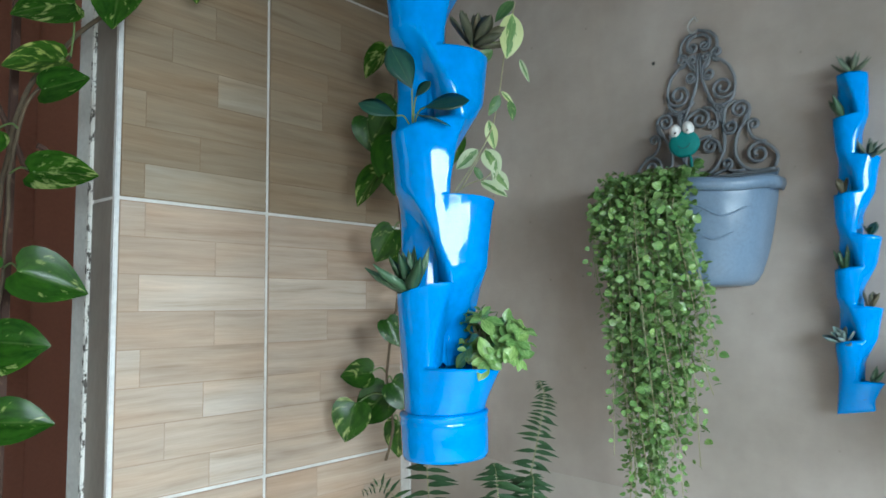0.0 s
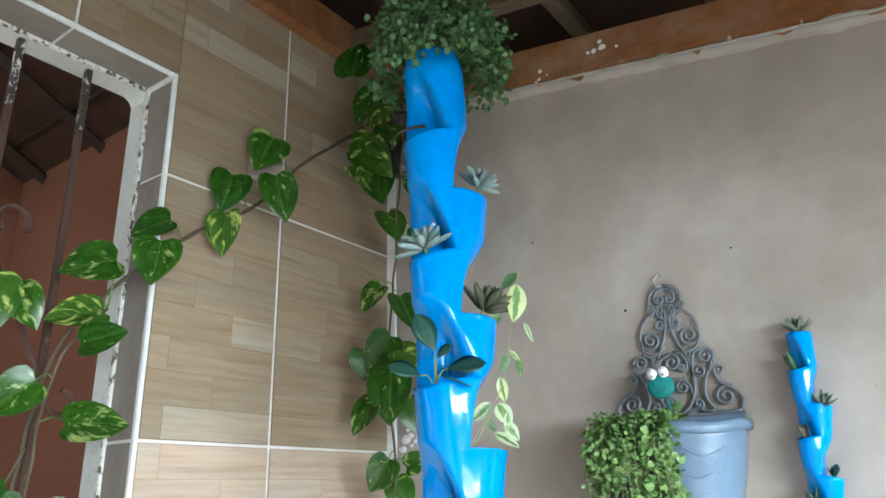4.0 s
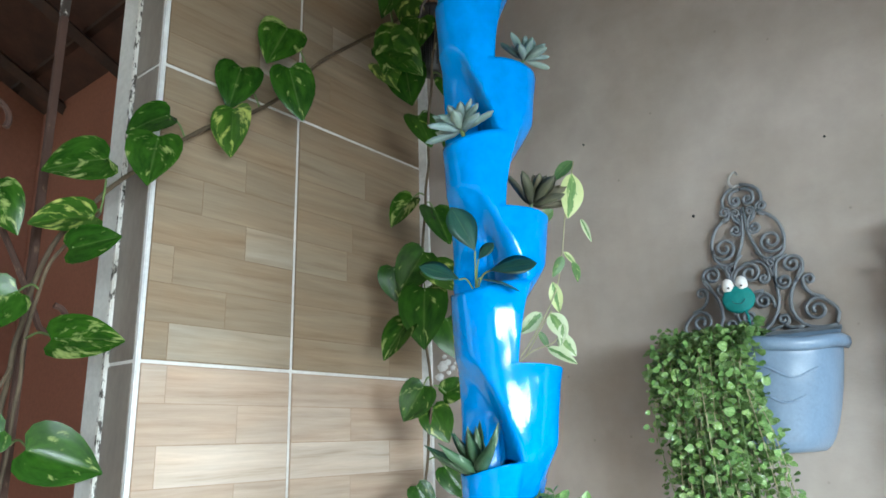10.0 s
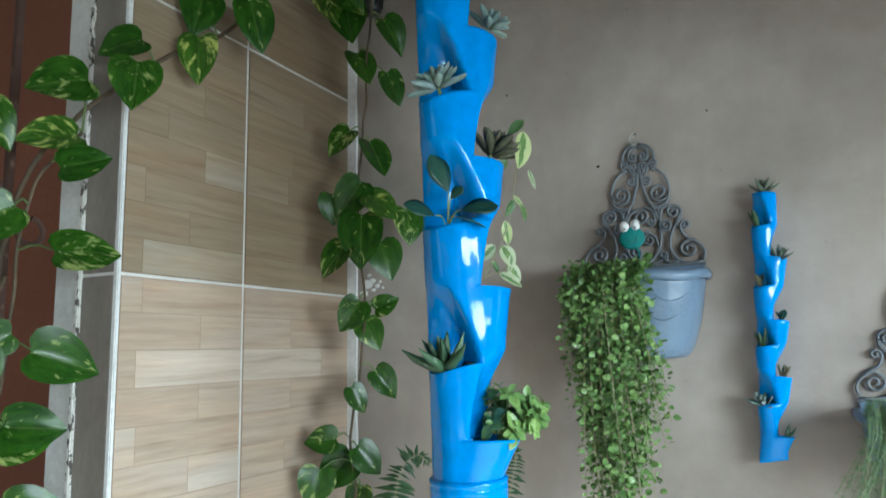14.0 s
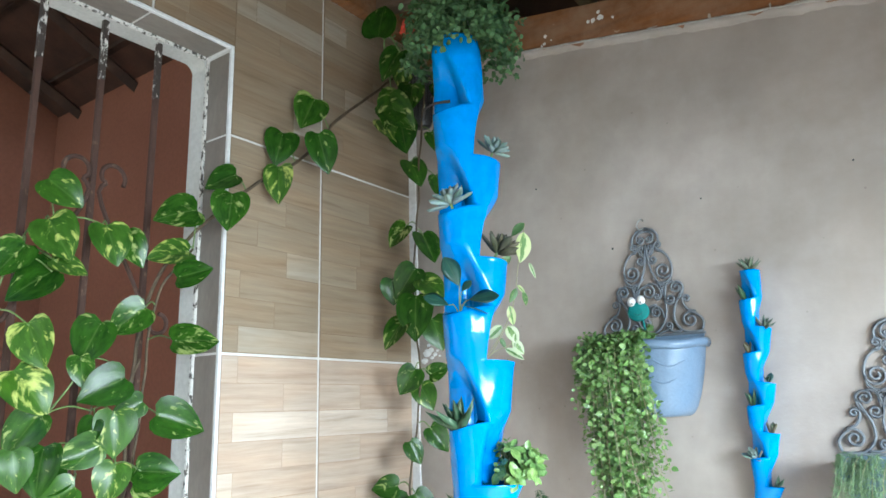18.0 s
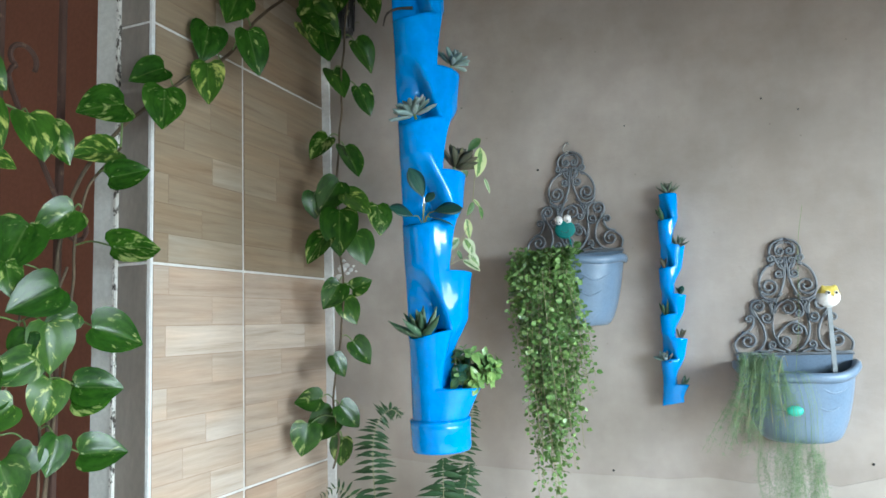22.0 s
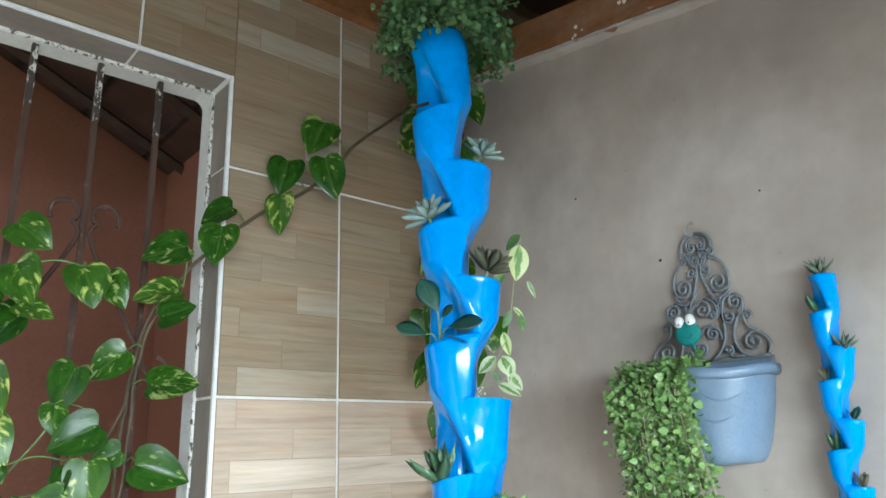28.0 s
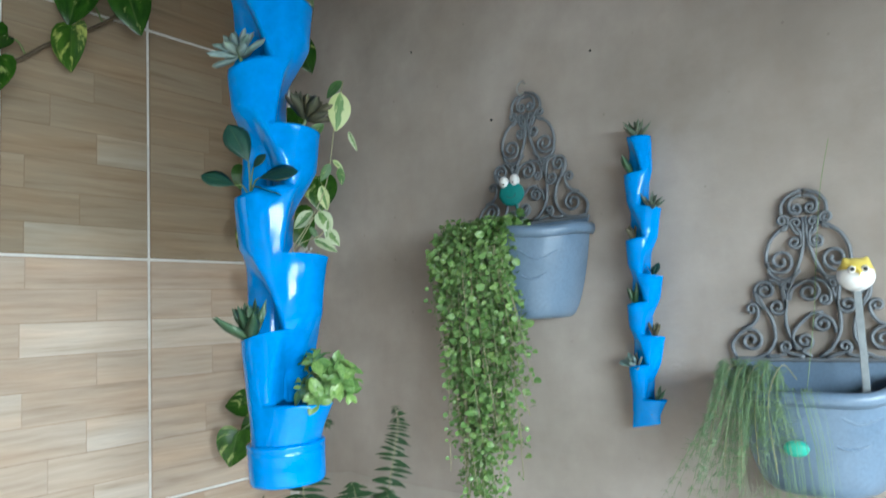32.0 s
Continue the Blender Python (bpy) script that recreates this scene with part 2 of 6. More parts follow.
def leaf_material(name, dark, light, streak=None, amount=0.0, edge=None, rough=0.38, vein=0.25, through=0.12):
    """A leaf that grows along its own y, with a midrib, side veins and flecks that differ from leaf to leaf."""
    m, nt, bsdf = nodes_of(name)
    tc = node(nt, "TexCoord")
    info = node(nt, "ObjectInfo")
    isle = node(nt, "NewGeometry").outputs["Random Per Island"]
    rnd = node(nt, "Math")
    rnd.operation = "ADD"
    link(nt, info.outputs["Random"], rnd.inputs[0])
    link(nt, isle, rnd.inputs[1])
    shift = node(nt, "VectorMath")
    shift.operation = "SCALE"
    shift.inputs[0].default_value = (17.0, 11.0, 5.0)
    link(nt, rnd.outputs["Value"], shift.inputs["Scale"])
    add = node(nt, "VectorMath")
    add.operation = "ADD"
    link(nt, tc.outputs["UV"], add.inputs[0])
    link(nt, shift.outputs["Vector"], add.inputs[1])
    blotch = noise_of(nt, add.outputs["Vector"], 3.0, 4, 0.6)
    col = ramp(nt, blotch, [(0.3, dark), (0.7, light)])
    wrap = node(nt, "Math")
    wrap.operation = "FRACT"
    link(nt, rnd.outputs["Value"], wrap.inputs[0])
    tint = ramp(nt, wrap.outputs["Value"], [(0.0, (0.72, 0.8, 0.72)), (0.5, (1.0, 1.0, 1.0)), (1.0, (1.2, 1.12, 1.0))])
    col = mix(nt, 1.0, col, tint, "MULTIPLY")
    if streak:
        slant = node(nt, "SeparateXYZ")
        link(nt, tc.outputs["UV"], slant.inputs["Vector"])
        wide = node(nt, "Math")
        wide.operation = "ABSOLUTE"
        link(nt, slant.outputs["X"], wide.inputs[0])
        rise = node(nt, "Math")
        rise.operation = "MULTIPLY_ADD"
        link(nt, wide.outputs["Value"], rise.inputs[0])
        rise.inputs[1].default_value = -0.45
        link(nt, slant.outputs["Y"], rise.inputs[2])
        vein_way = node(nt, "CombineXYZ")
        link(nt, slant.outputs["X"], vein_way.inputs["X"])
        link(nt, rise.outputs["Value"], vein_way.inputs["Y"])
        moved = node(nt, "VectorMath")
        moved.operation = "ADD"
        link(nt, vein_way.outputs["Vector"], moved.inputs[0])
        link(nt, shift.outputs["Vector"], moved.inputs[1])
        flecks = noise_of(nt, moved.outputs["Vector"], 2.3, 5, 0.60, (0.75, 2.0, 1.0))
        cut = node(nt, "Math")
        cut.operation = "MULTIPLY_ADD"
        link(nt, wrap.outputs["Value"], cut.inputs[0])
        cut.inputs[1].default_value = 0.13
        link(nt, flecks, cut.inputs[2])
        fac = ramp(nt, cut.outputs["Value"], [(0.63 - amount, (0.0, 0.0, 0.0)), (0.68 - amount, (0.55, 0.55, 0.55)), (0.75 - amount, (1.0, 1.0, 1.0))])
        col = mix(nt, fac, col, streak)
    sep = node(nt, "SeparateXYZ")
    link(nt, tc.outputs["UV"], sep.inputs["Vector"])
    side = node(nt, "Math")
    side.operation = "ABSOLUTE"
    link(nt, sep.outputs["X"], side.inputs[0])
    if edge:
        wob = node(nt, "Math")
        wob.operation = "MULTIPLY_ADD"
        link(nt, noise_of(nt, add.outputs["Vector"], 4.0, 4, 0.65), wob.inputs[0])
        wob.inputs[1].default_value = 1.2
        link(nt, side.outputs["Value"], wob.inputs[2])
        col = mix(nt, ramp(nt, wob.outputs["Value"], [(0.90, (0.0, 0.0, 0.0)), (0.97, (1.0, 1.0, 1.0))]), col, edge)
    if vein:
        rib = ramp(nt, side.outputs["Value"], [(0.0, (vein, vein, vein)), (0.07, (0.0, 0.0, 0.0))])
        col = mix(nt, rib, col, (0.35, 0.45, 0.16))
    link(nt, col, bsdf.inputs["Base Color"])
    bsdf.inputs["Roughness"].default_value = rough
    bsdf.inputs["Specular IOR Level"].default_value = 0.32
    bsdf.inputs["Subsurface Weight"].default_value = through
    bsdf.inputs["Subsurface Radius"].default_value = (0.004, 0.006, 0.002)
    bump(nt, bsdf, blotch, 0.25, 0.003)
    return m


# olive and pink prints; their lightness also carries the light's fall up the wall
TILE_OLIVE_SHADED = tile_material("shaded_olive_wood_print_tile", ((0.224, 0.161, 0.102), (0.284, 0.219, 0.150), (0.330, 0.266, 0.192), (0.418, 0.371, 0.306)))
TILE_PINK_LIT = tile_material("lit_pinkish_wood_print_tile", ((0.365, 0.272, 0.206), (0.455, 0.358, 0.282), (0.505, 0.418, 0.342), (0.60, 0.535, 0.468)))
REVEAL = surface("brown_grey_reveal_tile", (0.175, 0.150, 0.127), (0.27, 0.24, 0.21), 6, 0.5, 70, 0.15, stretch=(1.0, 0.4, 0.4))
GROUT = surface("white_grout", (0.62, 0.60, 0.57), (0.78, 0.77, 0.75), 12, 0.8, 120, 0.3)
TRIM = surface("white_edge_trim", (0.70, 0.70, 0.70), (0.82, 0.82, 0.82), 10, 0.45, 80, 0.1)
PLASTER = plaster_material("grey_cement_render", (0.300, 0.259, 0.232), (0.415, 0.370, 0.340), (0.28, 0.220, 0.178))
PLASTER_LOW = plaster_material("pale_cement_render", (0.36, 0.32, 0.29), (0.44, 0.395, 0.362), (0.33, 0.28, 0.24))
BARE_CEMENT = surface("bare_cement", (0.27, 0.25, 0.225), (0.45, 0.425, 0.39), 22, 0.9, 140, 0.8)
TERRACOTTA = surface("terracotta_paint", (0.27, 0.105, 0.062), (0.32, 0.13, 0.08), 1.5, 0.75, 50, 0.2)
FRAME_PAINT = surface("pale_grey_frame_paint", (0.50, 0.50, 0.47), (0.60, 0.60, 0.57), 9, 0.6, 90, 0.3)
SEAM = chipped_material("flaking_seam_paint", (0.74, 0.73, 0.70), (0.07, 0.06, 0.05), 0.53, 80.0)
IRON = chipped_material("brown_painted_iron", (0.068, 0.032, 0.022), (0.15, 0.09, 0.06), 0.62, 45.0, 0.82)
IRON_FLAKED = chipped_material("flaked_painted_iron", (0.045, 0.032, 0.026), (0.60, 0.58, 0.54), 0.565, 70.0, 0.65)
BEAM = beam_material("orange_stained_timber", (0.125, 0.048, 0.016), (0.25, 0.098, 0.030), (0.29, 0.19, 0.125), 0.65)
DUSTY = beam_material("dusty_old_timber", (0.070, 0.046, 0.030), (0.125, 0.084, 0.055), (0.16, 0.12, 0.085), 0.6)
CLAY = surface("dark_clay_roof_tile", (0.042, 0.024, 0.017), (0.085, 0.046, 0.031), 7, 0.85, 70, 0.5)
BLUE = surface("glossy_blue_pvc", (0.0, 0.235, 0.70), (0.0, 0.26, 0.76), 3, 0.135, 40, 0.0)
BLUE.node_tree.nodes["Principled BSDF"].inputs["Specular IOR Level"].default_value = 0.38
PLANTER = surface("grey_blue_plastic", (0.128, 0.190, 0.275), (0.168, 0.238, 0.335), 14, 0.30, 160, 0.15)
SCROLL = surface("dark_grey_plastic", (0.135, 0.150, 0.170), (0.19, 0.206, 0.23), 14, 0.5, 160, 0.15)
SOIL = surface("dark_potting_soil", (0.02, 0.014, 0.01), (0.06, 0.042, 0.03), 60, 0.95, 200, 1.0)
BLACK_PLASTIC = surface("black_plastic", (0.012, 0.012, 0.013), (0.03, 0.03, 0.032), 20, 0.35, 120, 0.2)
WIRE = surface("galvanised_wire", (0.4, 0.4, 0.4), (0.55, 0.55, 0.54), 30, 0.4, 120, 0.1, metallic=0.8)
STEM_BROWN = surface("brown_vine_bark", (0.07, 0.05, 0.03), (0.14, 0.10, 0.06), 25, 0.8, 150, 0.5)
DARK_BARK = surface("dark_rotten_bark", (0.018, 0.013, 0.010), (0.045, 0.032, 0.024), 40, 0.8, 150, 0.6)
STEM_GREEN = surface("green_vine_stem", (0.10, 0.17, 0.05), (0.19, 0.27, 0.09), 15, 0.5, 120, 0.2)
STEM_PALE = surface("pale_plant_stem", (0.22, 0.22, 0.11), (0.33, 0.30, 0.17), 15, 0.6, 120, 0.2)
POTHOS = leaf_material("variegated_pothos_leaf", (0.010, 0.042, 0.005), (0.036, 0.105, 0.011), (0.30, 0.37, 0.12), -0.012, None, 0.27, 0.10)
POTHOS_LIGHT = leaf_material("yellow_variegated_pothos_leaf", (0.016, 0.060, 0.006), (0.050, 0.125, 0.013), (0.42, 0.47, 0.13), 0.0, None, 0.32, 0.10)
SMALL_GREEN = leaf_material("small_round_green_leaf", (0.068, 0.145, 0.042), (0.255, 0.395, 0.145), (0.52, 0.60, 0.48), -0.06, None, 0.17, 0.15, 0.25)
MUTED_GREEN = leaf_material("muted_green_round_leaf", (0.038, 0.098, 0.036), (0.088, 0.165, 0.064), None, 0, None, 0.6, 0.1)
BRIGHT_GREEN = leaf_material("bright_fleshy_leaf", (0.085, 0.185, 0.048), (0.25, 0.39, 0.14), None, 0, None, 0.24, 0.25)
DEEP_GREEN = leaf_material("deep_green_paddle_leaf", (0.010, 0.040, 0.034), (0.022, 0.072, 0.052), None, 0, None, 0.3, 0.1)
GREY_SUCCULENT = leaf_material("powdery_grey_green_leaf", (0.14, 0.205, 0.205), (0.24, 0.325, 0.32), None, 0, None, 0.6, 0.0)
DUSKY_SUCCULENT = leaf_material("dusky_grey_green_leaf", (0.075, 0.10, 0.075), (0.15, 0.19, 0.145), None, 0, None, 0.55, 0.0)
BRONZE = leaf_material("bronze_succulent_leaf", (0.055, 0.058, 0.038), (0.115, 0.108, 0.075), None, 0, None, 0.5, 0.0)
ALOE = leaf_material("spotted_aloe_leaf", (0.030, 0.080, 0.042), (0.060, 0.125, 0.066), (0.26, 0.34, 0.25), 0.0, None, 0.4, 0.0)
CREAM_EDGED = leaf_material("cream_edged_ivy_leaf", (0.055, 0.125, 0.04), (0.14, 0.225, 0.08), None, 0, (0.36, 0.41, 0.26), 0.4, 0.1)
IVY_PLAIN = leaf_material("green_ivy_leaf", (0.045, 0.105, 0.035), (0.11, 0.19, 0.065), (0.42, 0.46, 0.20), -0.02, None, 0.4, 0.1)
GOLD_HEART = leaf_material("gold_edged_ivy_leaf", (0.07, 0.15, 0.045), (0.13, 0.23, 0.07), None, 0, (0.38, 0.43, 0.20), 0.4, 0.1)
FERN = leaf_material("fern_leaflet", (0.016, 0.045, 0.018), (0.040, 0.088, 0.034), None, 0, None, 0.5, 0.0)
WISPY = leaf_material("feathery_thread_leaf", (0.105, 0.18, 0.09), (0.20, 0.295, 0.165), None, 0, None, 0.6, 0.0)
TEAL = surface("teal_felt", (0.0, 0.17, 0.16), (0.005, 0.23, 0.21), 20, 0.7, 220, 0.5)
TURQUOISE = surface("turquoise_plastic", (0.02, 0.48, 0.37), (0.05, 0.58, 0.46), 16, 0.35, 120, 0.1)
WHITE_GLAZE = surface("white_glazed_ceramic", (0.72, 0.71, 0.70), (0.82, 0.81, 0.80), 12, 0.3, 90, 0.1)
YELLOW_GLAZE = surface("yellow_glazed_ceramic", (0.74, 0.55, 0.10), (0.82, 0.66, 0.17), 12, 0.3, 90, 0.1)
INK = surface("black_paint", (0.01, 0.01, 0.01), (0.02, 0.02, 0.02), 20, 0.4, 90, 0.0)
CLEAR = surface("cloudy_clear_plastic", (0.27, 0.30, 0.32), (0.36, 0.39, 0.41), 10, 0.25, 80, 0.0)
RED = surface("red_plastic", (0.55, 0.035, 0.02), (0.68, 0.07, 0.04), 12, 0.4, 80, 0.2)
FLOOR_BOUNCE = surface("pale_bounce_floor", (0.56, 0.55, 0.53), (0.66, 0.65, 0.63), 2.5, 0.7, 80, 0.4)
EARTH = surface("dry_grass_and_earth", (0.07, 0.09, 0.03), (0.16, 0.14, 0.08), 1.5, 0.95, 30, 0.8)

# ---- helpers for meshes ----
WORLD = {}


def thing(name, at, label, category, group="", kind="", m=None):
    """An Empty at the base of a thing."""
    ob = new(name)
    ob.empty_display_size = 0.02
    ob.matrix_basis = m if m is not None else Matrix.Translation(at)
    WORLD[ob.name] = ob.matrix_basis.copy()
    return tagged(ob, label, category, group, kind)


def finish(name, bm, material, smooth=False):
    bmesh.ops.recalc_face_normals(bm, faces=bm.faces)
    me = bpy.data.meshes.new(name)
    bm.to_mesh(me)
    bm.free()
    for mat in material if isinstance(material, tuple) else (material,):
        me.materials.append(mat)
    if smooth:
        for p in me.polygons:
            p.use_smooth = True
    return me


def part(name, bm, material, parent=None, label="", smooth=False, local=False):
    """Links a bmesh in world places as one mesh object under a thing or a part."""
    w = WORLD[parent.name] if parent else Matrix()
    if not local and parent:
        bm.transform(w.inverted())
    ob = new(name, finish(name, bm, material, smooth))
    ob.parent = parent
    WORLD[ob.name] = w.copy()
    return tagged(ob, label)


def box(bm, lo, hi, bevel=0.0, m=None):
    made = bmesh.ops.create_cube(bm, size=1.0)
    lo, hi = Vector(lo), Vector(hi)
    for v in made["verts"]:
        v.co = Vector([lo[i] + (v.co[i] + 0.5) * (hi[i] - lo[i]) for i in range(3)])
    if bevel:
        edges = list({e for v in made["verts"] for e in v.link_edges})
        cut = bmesh.ops.bevel(bm, geom=edges, offset=bevel, segments=2, affect="EDGES")
        verts = list({v for f in cut["faces"] for v in f.verts} | {v for v in made["verts"] if v.is_valid})
    else:
        verts = made["verts"]
    if m is not None:
        bmesh.ops.transform(bm, matrix=m, verts=verts)
    return bm


def boxed(lo, hi, bevel=0.0, m=None):
    return box(bmesh.new(), lo, hi, bevel, m)


def smooth_line(points, n=4):
    """A Catmull-Rom line through the points."""
    p = [Vector(q) for q in points]
    p = [p[0] * 2 - p[1]] + p + [p[-1] * 2 - p[-2]]
    out = []
    for a, b, c, d in zip(p, p[1:], p[2:], p[3:]):
        for i in range(n):
            s = i / n
            out.append(0.5 * (2 * b + (c - a) * s + (2 * a - 5 * b + 4 * c - d) * s * s + (3 * b - a - 3 * c + d) * s**3))
    return out + [p[-2]]


def sweep(bm, points, radius, sides=6, flat=1.0, up=None, taper=None):
    """A rod along the points; flat squeezes it across, taper(s) scales it along the way."""
    pts = [Vector(q) for q in points]
    rings, side = [], None
    for i, q in enumerate(pts):
        ahead = (pts[min(i + 1, len(pts) - 1)] - pts[max(i - 1, 0)]).normalized()
        if up is not None:
            side = ahead.cross(Vector(up)).normalized()
        else:
            ref = side if side is not None else (Vector((0, 0, 1)) if abs(ahead.z) < 0.9 else Vector((1, 0, 0))).cross(ahead)
            side = (ref - ahead * ref.dot(ahead)).normalized()
        above = ahead.cross(side)
        r = radius * (taper(i / max(1, len(pts) - 1)) if taper else 1.0)
        rings.append([bm.verts.new(q + r * (math.cos(a) * side + flat * math.sin(a) * above)) for a in (2 * math.pi * k / sides for k in range(sides))])
    for a, b in zip(rings, rings[1:]):
        for k in range(sides):
            bm.faces.new((a[k], a[(k + 1) % sides], b[(k + 1) % sides], b[k]))
    bm.faces.new(rings[0][::-1])
    bm.faces.new(rings[-1])
    return bm


def rod(points, radius, sides=6, **more):
    return sweep(bmesh.new(), points, radius, sides, **more)


def lathe(bm, profile, centre, sides=24, squash=(1.0, 1.0)):
    """Turns (radius, height) pairs about an upright axis."""
    rings = [[bm.verts.new((centre[0] + r * squash[0] * math.cos(a), centre[1] + r * squash[1] * math.sin(a), centre[2] + h)) for a in (2 * math.pi * k / sides for k in range(sides))] for r, h in profile]
    for a, b in zip(rings, rings[1:]):
        for k in range(sides):
            bm.faces.new((a[k], a[(k + 1) % sides], b[(k + 1) % sides], b[k]))
    bm.faces.new(rings[0][::-1])
    bm.faces.new(rings[-1])
    return bm


# ---- leaves ----


def leaf_mesh(name, material, outline, fold=0.12, droop=0.15, curl=0.0, thick=0.0, notch=0.0):
    """A leaf of length 1 along +y from its stalk at the origin, its face up +z. outline(s) is the half width at s."""
    bm = bmesh.new()
    uv = bm.loops.layers.uv.new("UVMap")
    steps, across = 9, (-1.0, -0.5, 0.0, 0.5, 1.0)
    grid = []
    for i in range(steps + 1):
        s = i / steps
        w = max(outline(s), 0.004)
        row = []
        for u in across:
            back = notch * abs(u) ** 1.5 * (1 - s) ** 3
            row.append(bm.verts.new((u * w, s - back, fold * w * abs(u) * 1.2 - droop * s * s + curl * math.sin(3.0 * s) * u * w)))
        grid.append(row)
    for i in range(steps):
        for k in range(4):
            f = bm.faces.new((grid[i][k], grid[i][k + 1], grid[i + 1][k + 1], grid[i + 1][k]))
            for loop, (a, b) in zip(f.loops, ((i, k), (i, k + 1), (i + 1, k + 1), (i + 1, k))):
                loop[uv].uv = (across[b], a / steps)
    if thick:
        # a fleshy leaf: a rounded belly under the face, joined to it along the rim
        belly = [[row[0]] + [bm.verts.new((v.co.x * 0.96, v.co.y, v.co.z - thick * d * max(0.12, min(1.0, outline(i / steps) / 0.1)))) for v, d in zip(row[1:4], (0.75, 1.0, 0.75))] + [row[4]] for i, row in enumerate(grid)]
        for i in range(steps):
            for k in range(4):
                f = bm.faces.new((belly[i + 1][k], belly[i + 1][k + 1], belly[i][k + 1], belly[i][k]))
                for loop, (a, b) in zip(f.loops, ((i + 1, k), (i + 1, k + 1), (i, k + 1), (i, k))):
                    loop[uv].uv = (across[b], a / steps)
    me = bpy.data.meshes.new(name)
    bm.to_mesh(me)
    bm.free()
    me.materials.append(material)
    for p in me.polygons:
        p.use_smooth = True
    return me


def heart_mesh(name, material, fold, droop, curl, wide=1.0):
    """A heart-shaped leaf of length 1 along +y: two rounded lobes behind the stalk, a drawn-out tip."""
    rim = [(0.02, 0.0, 0.0), (0.20, -0.075, 0.09), (0.36, -0.030, 0.19), (0.452, 0.10, 0.30), (0.475, 0.27, 0.41), (0.455, 0.44, 0.53), (0.385, 0.61, 0.65), (0.27, 0.765, 0.78), (0.135, 0.90, 0.90), (0.012, 1.01, 1.0)]
    bm = bmesh.new()
    uv = bm.loops.layers.uv.new("UVMap")
    across = (-1.0, -0.62, -0.28, 0.0, 0.28, 0.62, 1.0)
    grid = []
    for x, y, s in rim:
        row = []
        for u in across:
            px, py = wide * x * u, s + (y - s) * abs(u) ** 1.3
            row.append(bm.verts.new((px, py, fold * abs(px) * 1.1 - 0.25 * fold * abs(u) ** 3 * x - droop * py * abs(py) + curl * math.sin(3.2 * s + 0.5) * px)))
        grid.append(row)
    for i in range(len(rim) - 1):
        for k in range(6):
            f = bm.faces.new((grid[i][k], grid[i][k + 1], grid[i + 1][k + 1], grid[i + 1][k]))
            for loop, (a, c) in zip(f.loops, ((i, k), (i, k + 1), (i + 1, k + 1), (i + 1, k))):
                loop[uv].uv = (across[c], rim[a][2])
    me = bpy.data.meshes.new(name)
    bm.to_mesh(me)
    bm.free()
    me.materials.append(material)
    for p in me.polygons:
        p.use_smooth = True
    return me


def oval(width, power=0.8, lean=0.9):
    return lambda s: width * max(0.0, math.sin(math.pi * s**lean)) ** power


def lance(width, at=0.3):
    return lambda s: width * (min(1.0, 0.45 + s / at * 0.55) if s < at else max(0.0, 1 - ((s - at) / (1 - at)) ** 1.6))


HEARTS = [heart_mesh("leaf", POTHOS, 0.18, 0.16, 0.10), heart_mesh("leaf", POTHOS, 0.34, 0.26, -0.12, 0.96), heart_mesh("leaf", POTHOS, 0.24, 0.08, 0.2, 0.92)]
HEARTS_LIGHT = [heart_mesh("leaf", POTHOS_LIGHT, 0.22, 0.2, 0.15), heart_mesh("leaf", POTHOS_LIGHT, 0.32, 0.1, -0.1, 0.9)]
ROUND = leaf_mesh("leaf", SMALL_GREEN, oval(0.42, 0.68, 0.84), 0.16, 0.18)
ROUND_MUTED = leaf_mesh("leaf", MUTED_GREEN, oval(0.45, 0.55), 0.1, 0.1)
FLESHY = leaf_mesh("leaf", BRIGHT_GREEN, oval(0.31, 0.85, 1.1), 0.25, 0.2)
PADDLE = leaf_mesh("leaf", DEEP_GREEN, oval(0.29, 0.75, 1.3), 0.08, 0.12, 0, 0.02)
SPOON = leaf_mesh("leaf", GREY_SUCCULENT, oval(0.18, 0.7, 1.3), 0.25, -0.1, 0, 0.09)
SPOON_BRONZE = leaf_mesh("leaf", BRONZE, oval(0.18, 0.7, 1.2), 0.25, -0.12, 0, 0.09)
SPIKE = leaf_mesh("leaf", ALOE, lance(0.17), 0.3, -0.12, 0, 0.10)
SPIKE_GREY = leaf_mesh("leaf", DUSKY_SUCCULENT, lance(0.14), 0.3, -0.12, 0, 0.1)
IVY = leaf_mesh("leaf", CREAM_EDGED, oval(0.30, 0.8, 0.8), 0.15, 0.15, 0.15)
IVY_GREEN = leaf_mesh("leaf", IVY_PLAIN, oval(0.26, 0.8, 0.8), 0.15, 0.15, 0.15)
IVY_GOLD = leaf_mesh("leaf", GOLD_HEART, oval(0.27, 0.8, 0.85), 0.15, 0.12, 0.1)
LEAFLET = leaf_mesh("leaflet", FERN, lance(0.115, 0.3), 0.1, 0.45)


def set_along(base, tip, face):
    """The turn and place of a leaf whose tip points along tip and whose face looks along face."""
    y = Vector(tip).normalized()
    z = Vector(face)
    z = z - y * z.dot(y)
    z = z.normalized() if z.length > 1e-4 else y.orthogonal().normalized()
    x = y.cross(z)
    return Matrix.Translation(base) @ Matrix((x, y, z)).transposed().to_4x4()


def leaf(mesh, parent, m, size, name="leaf", wide=1.0):
    ob = new(name, mesh)
    ob.parent = parent
    ob.matrix_basis = WORLD[parent.name].inverted() @ m @ Matrix.Diagonal((size * wide, size, size, 1))
    return ob


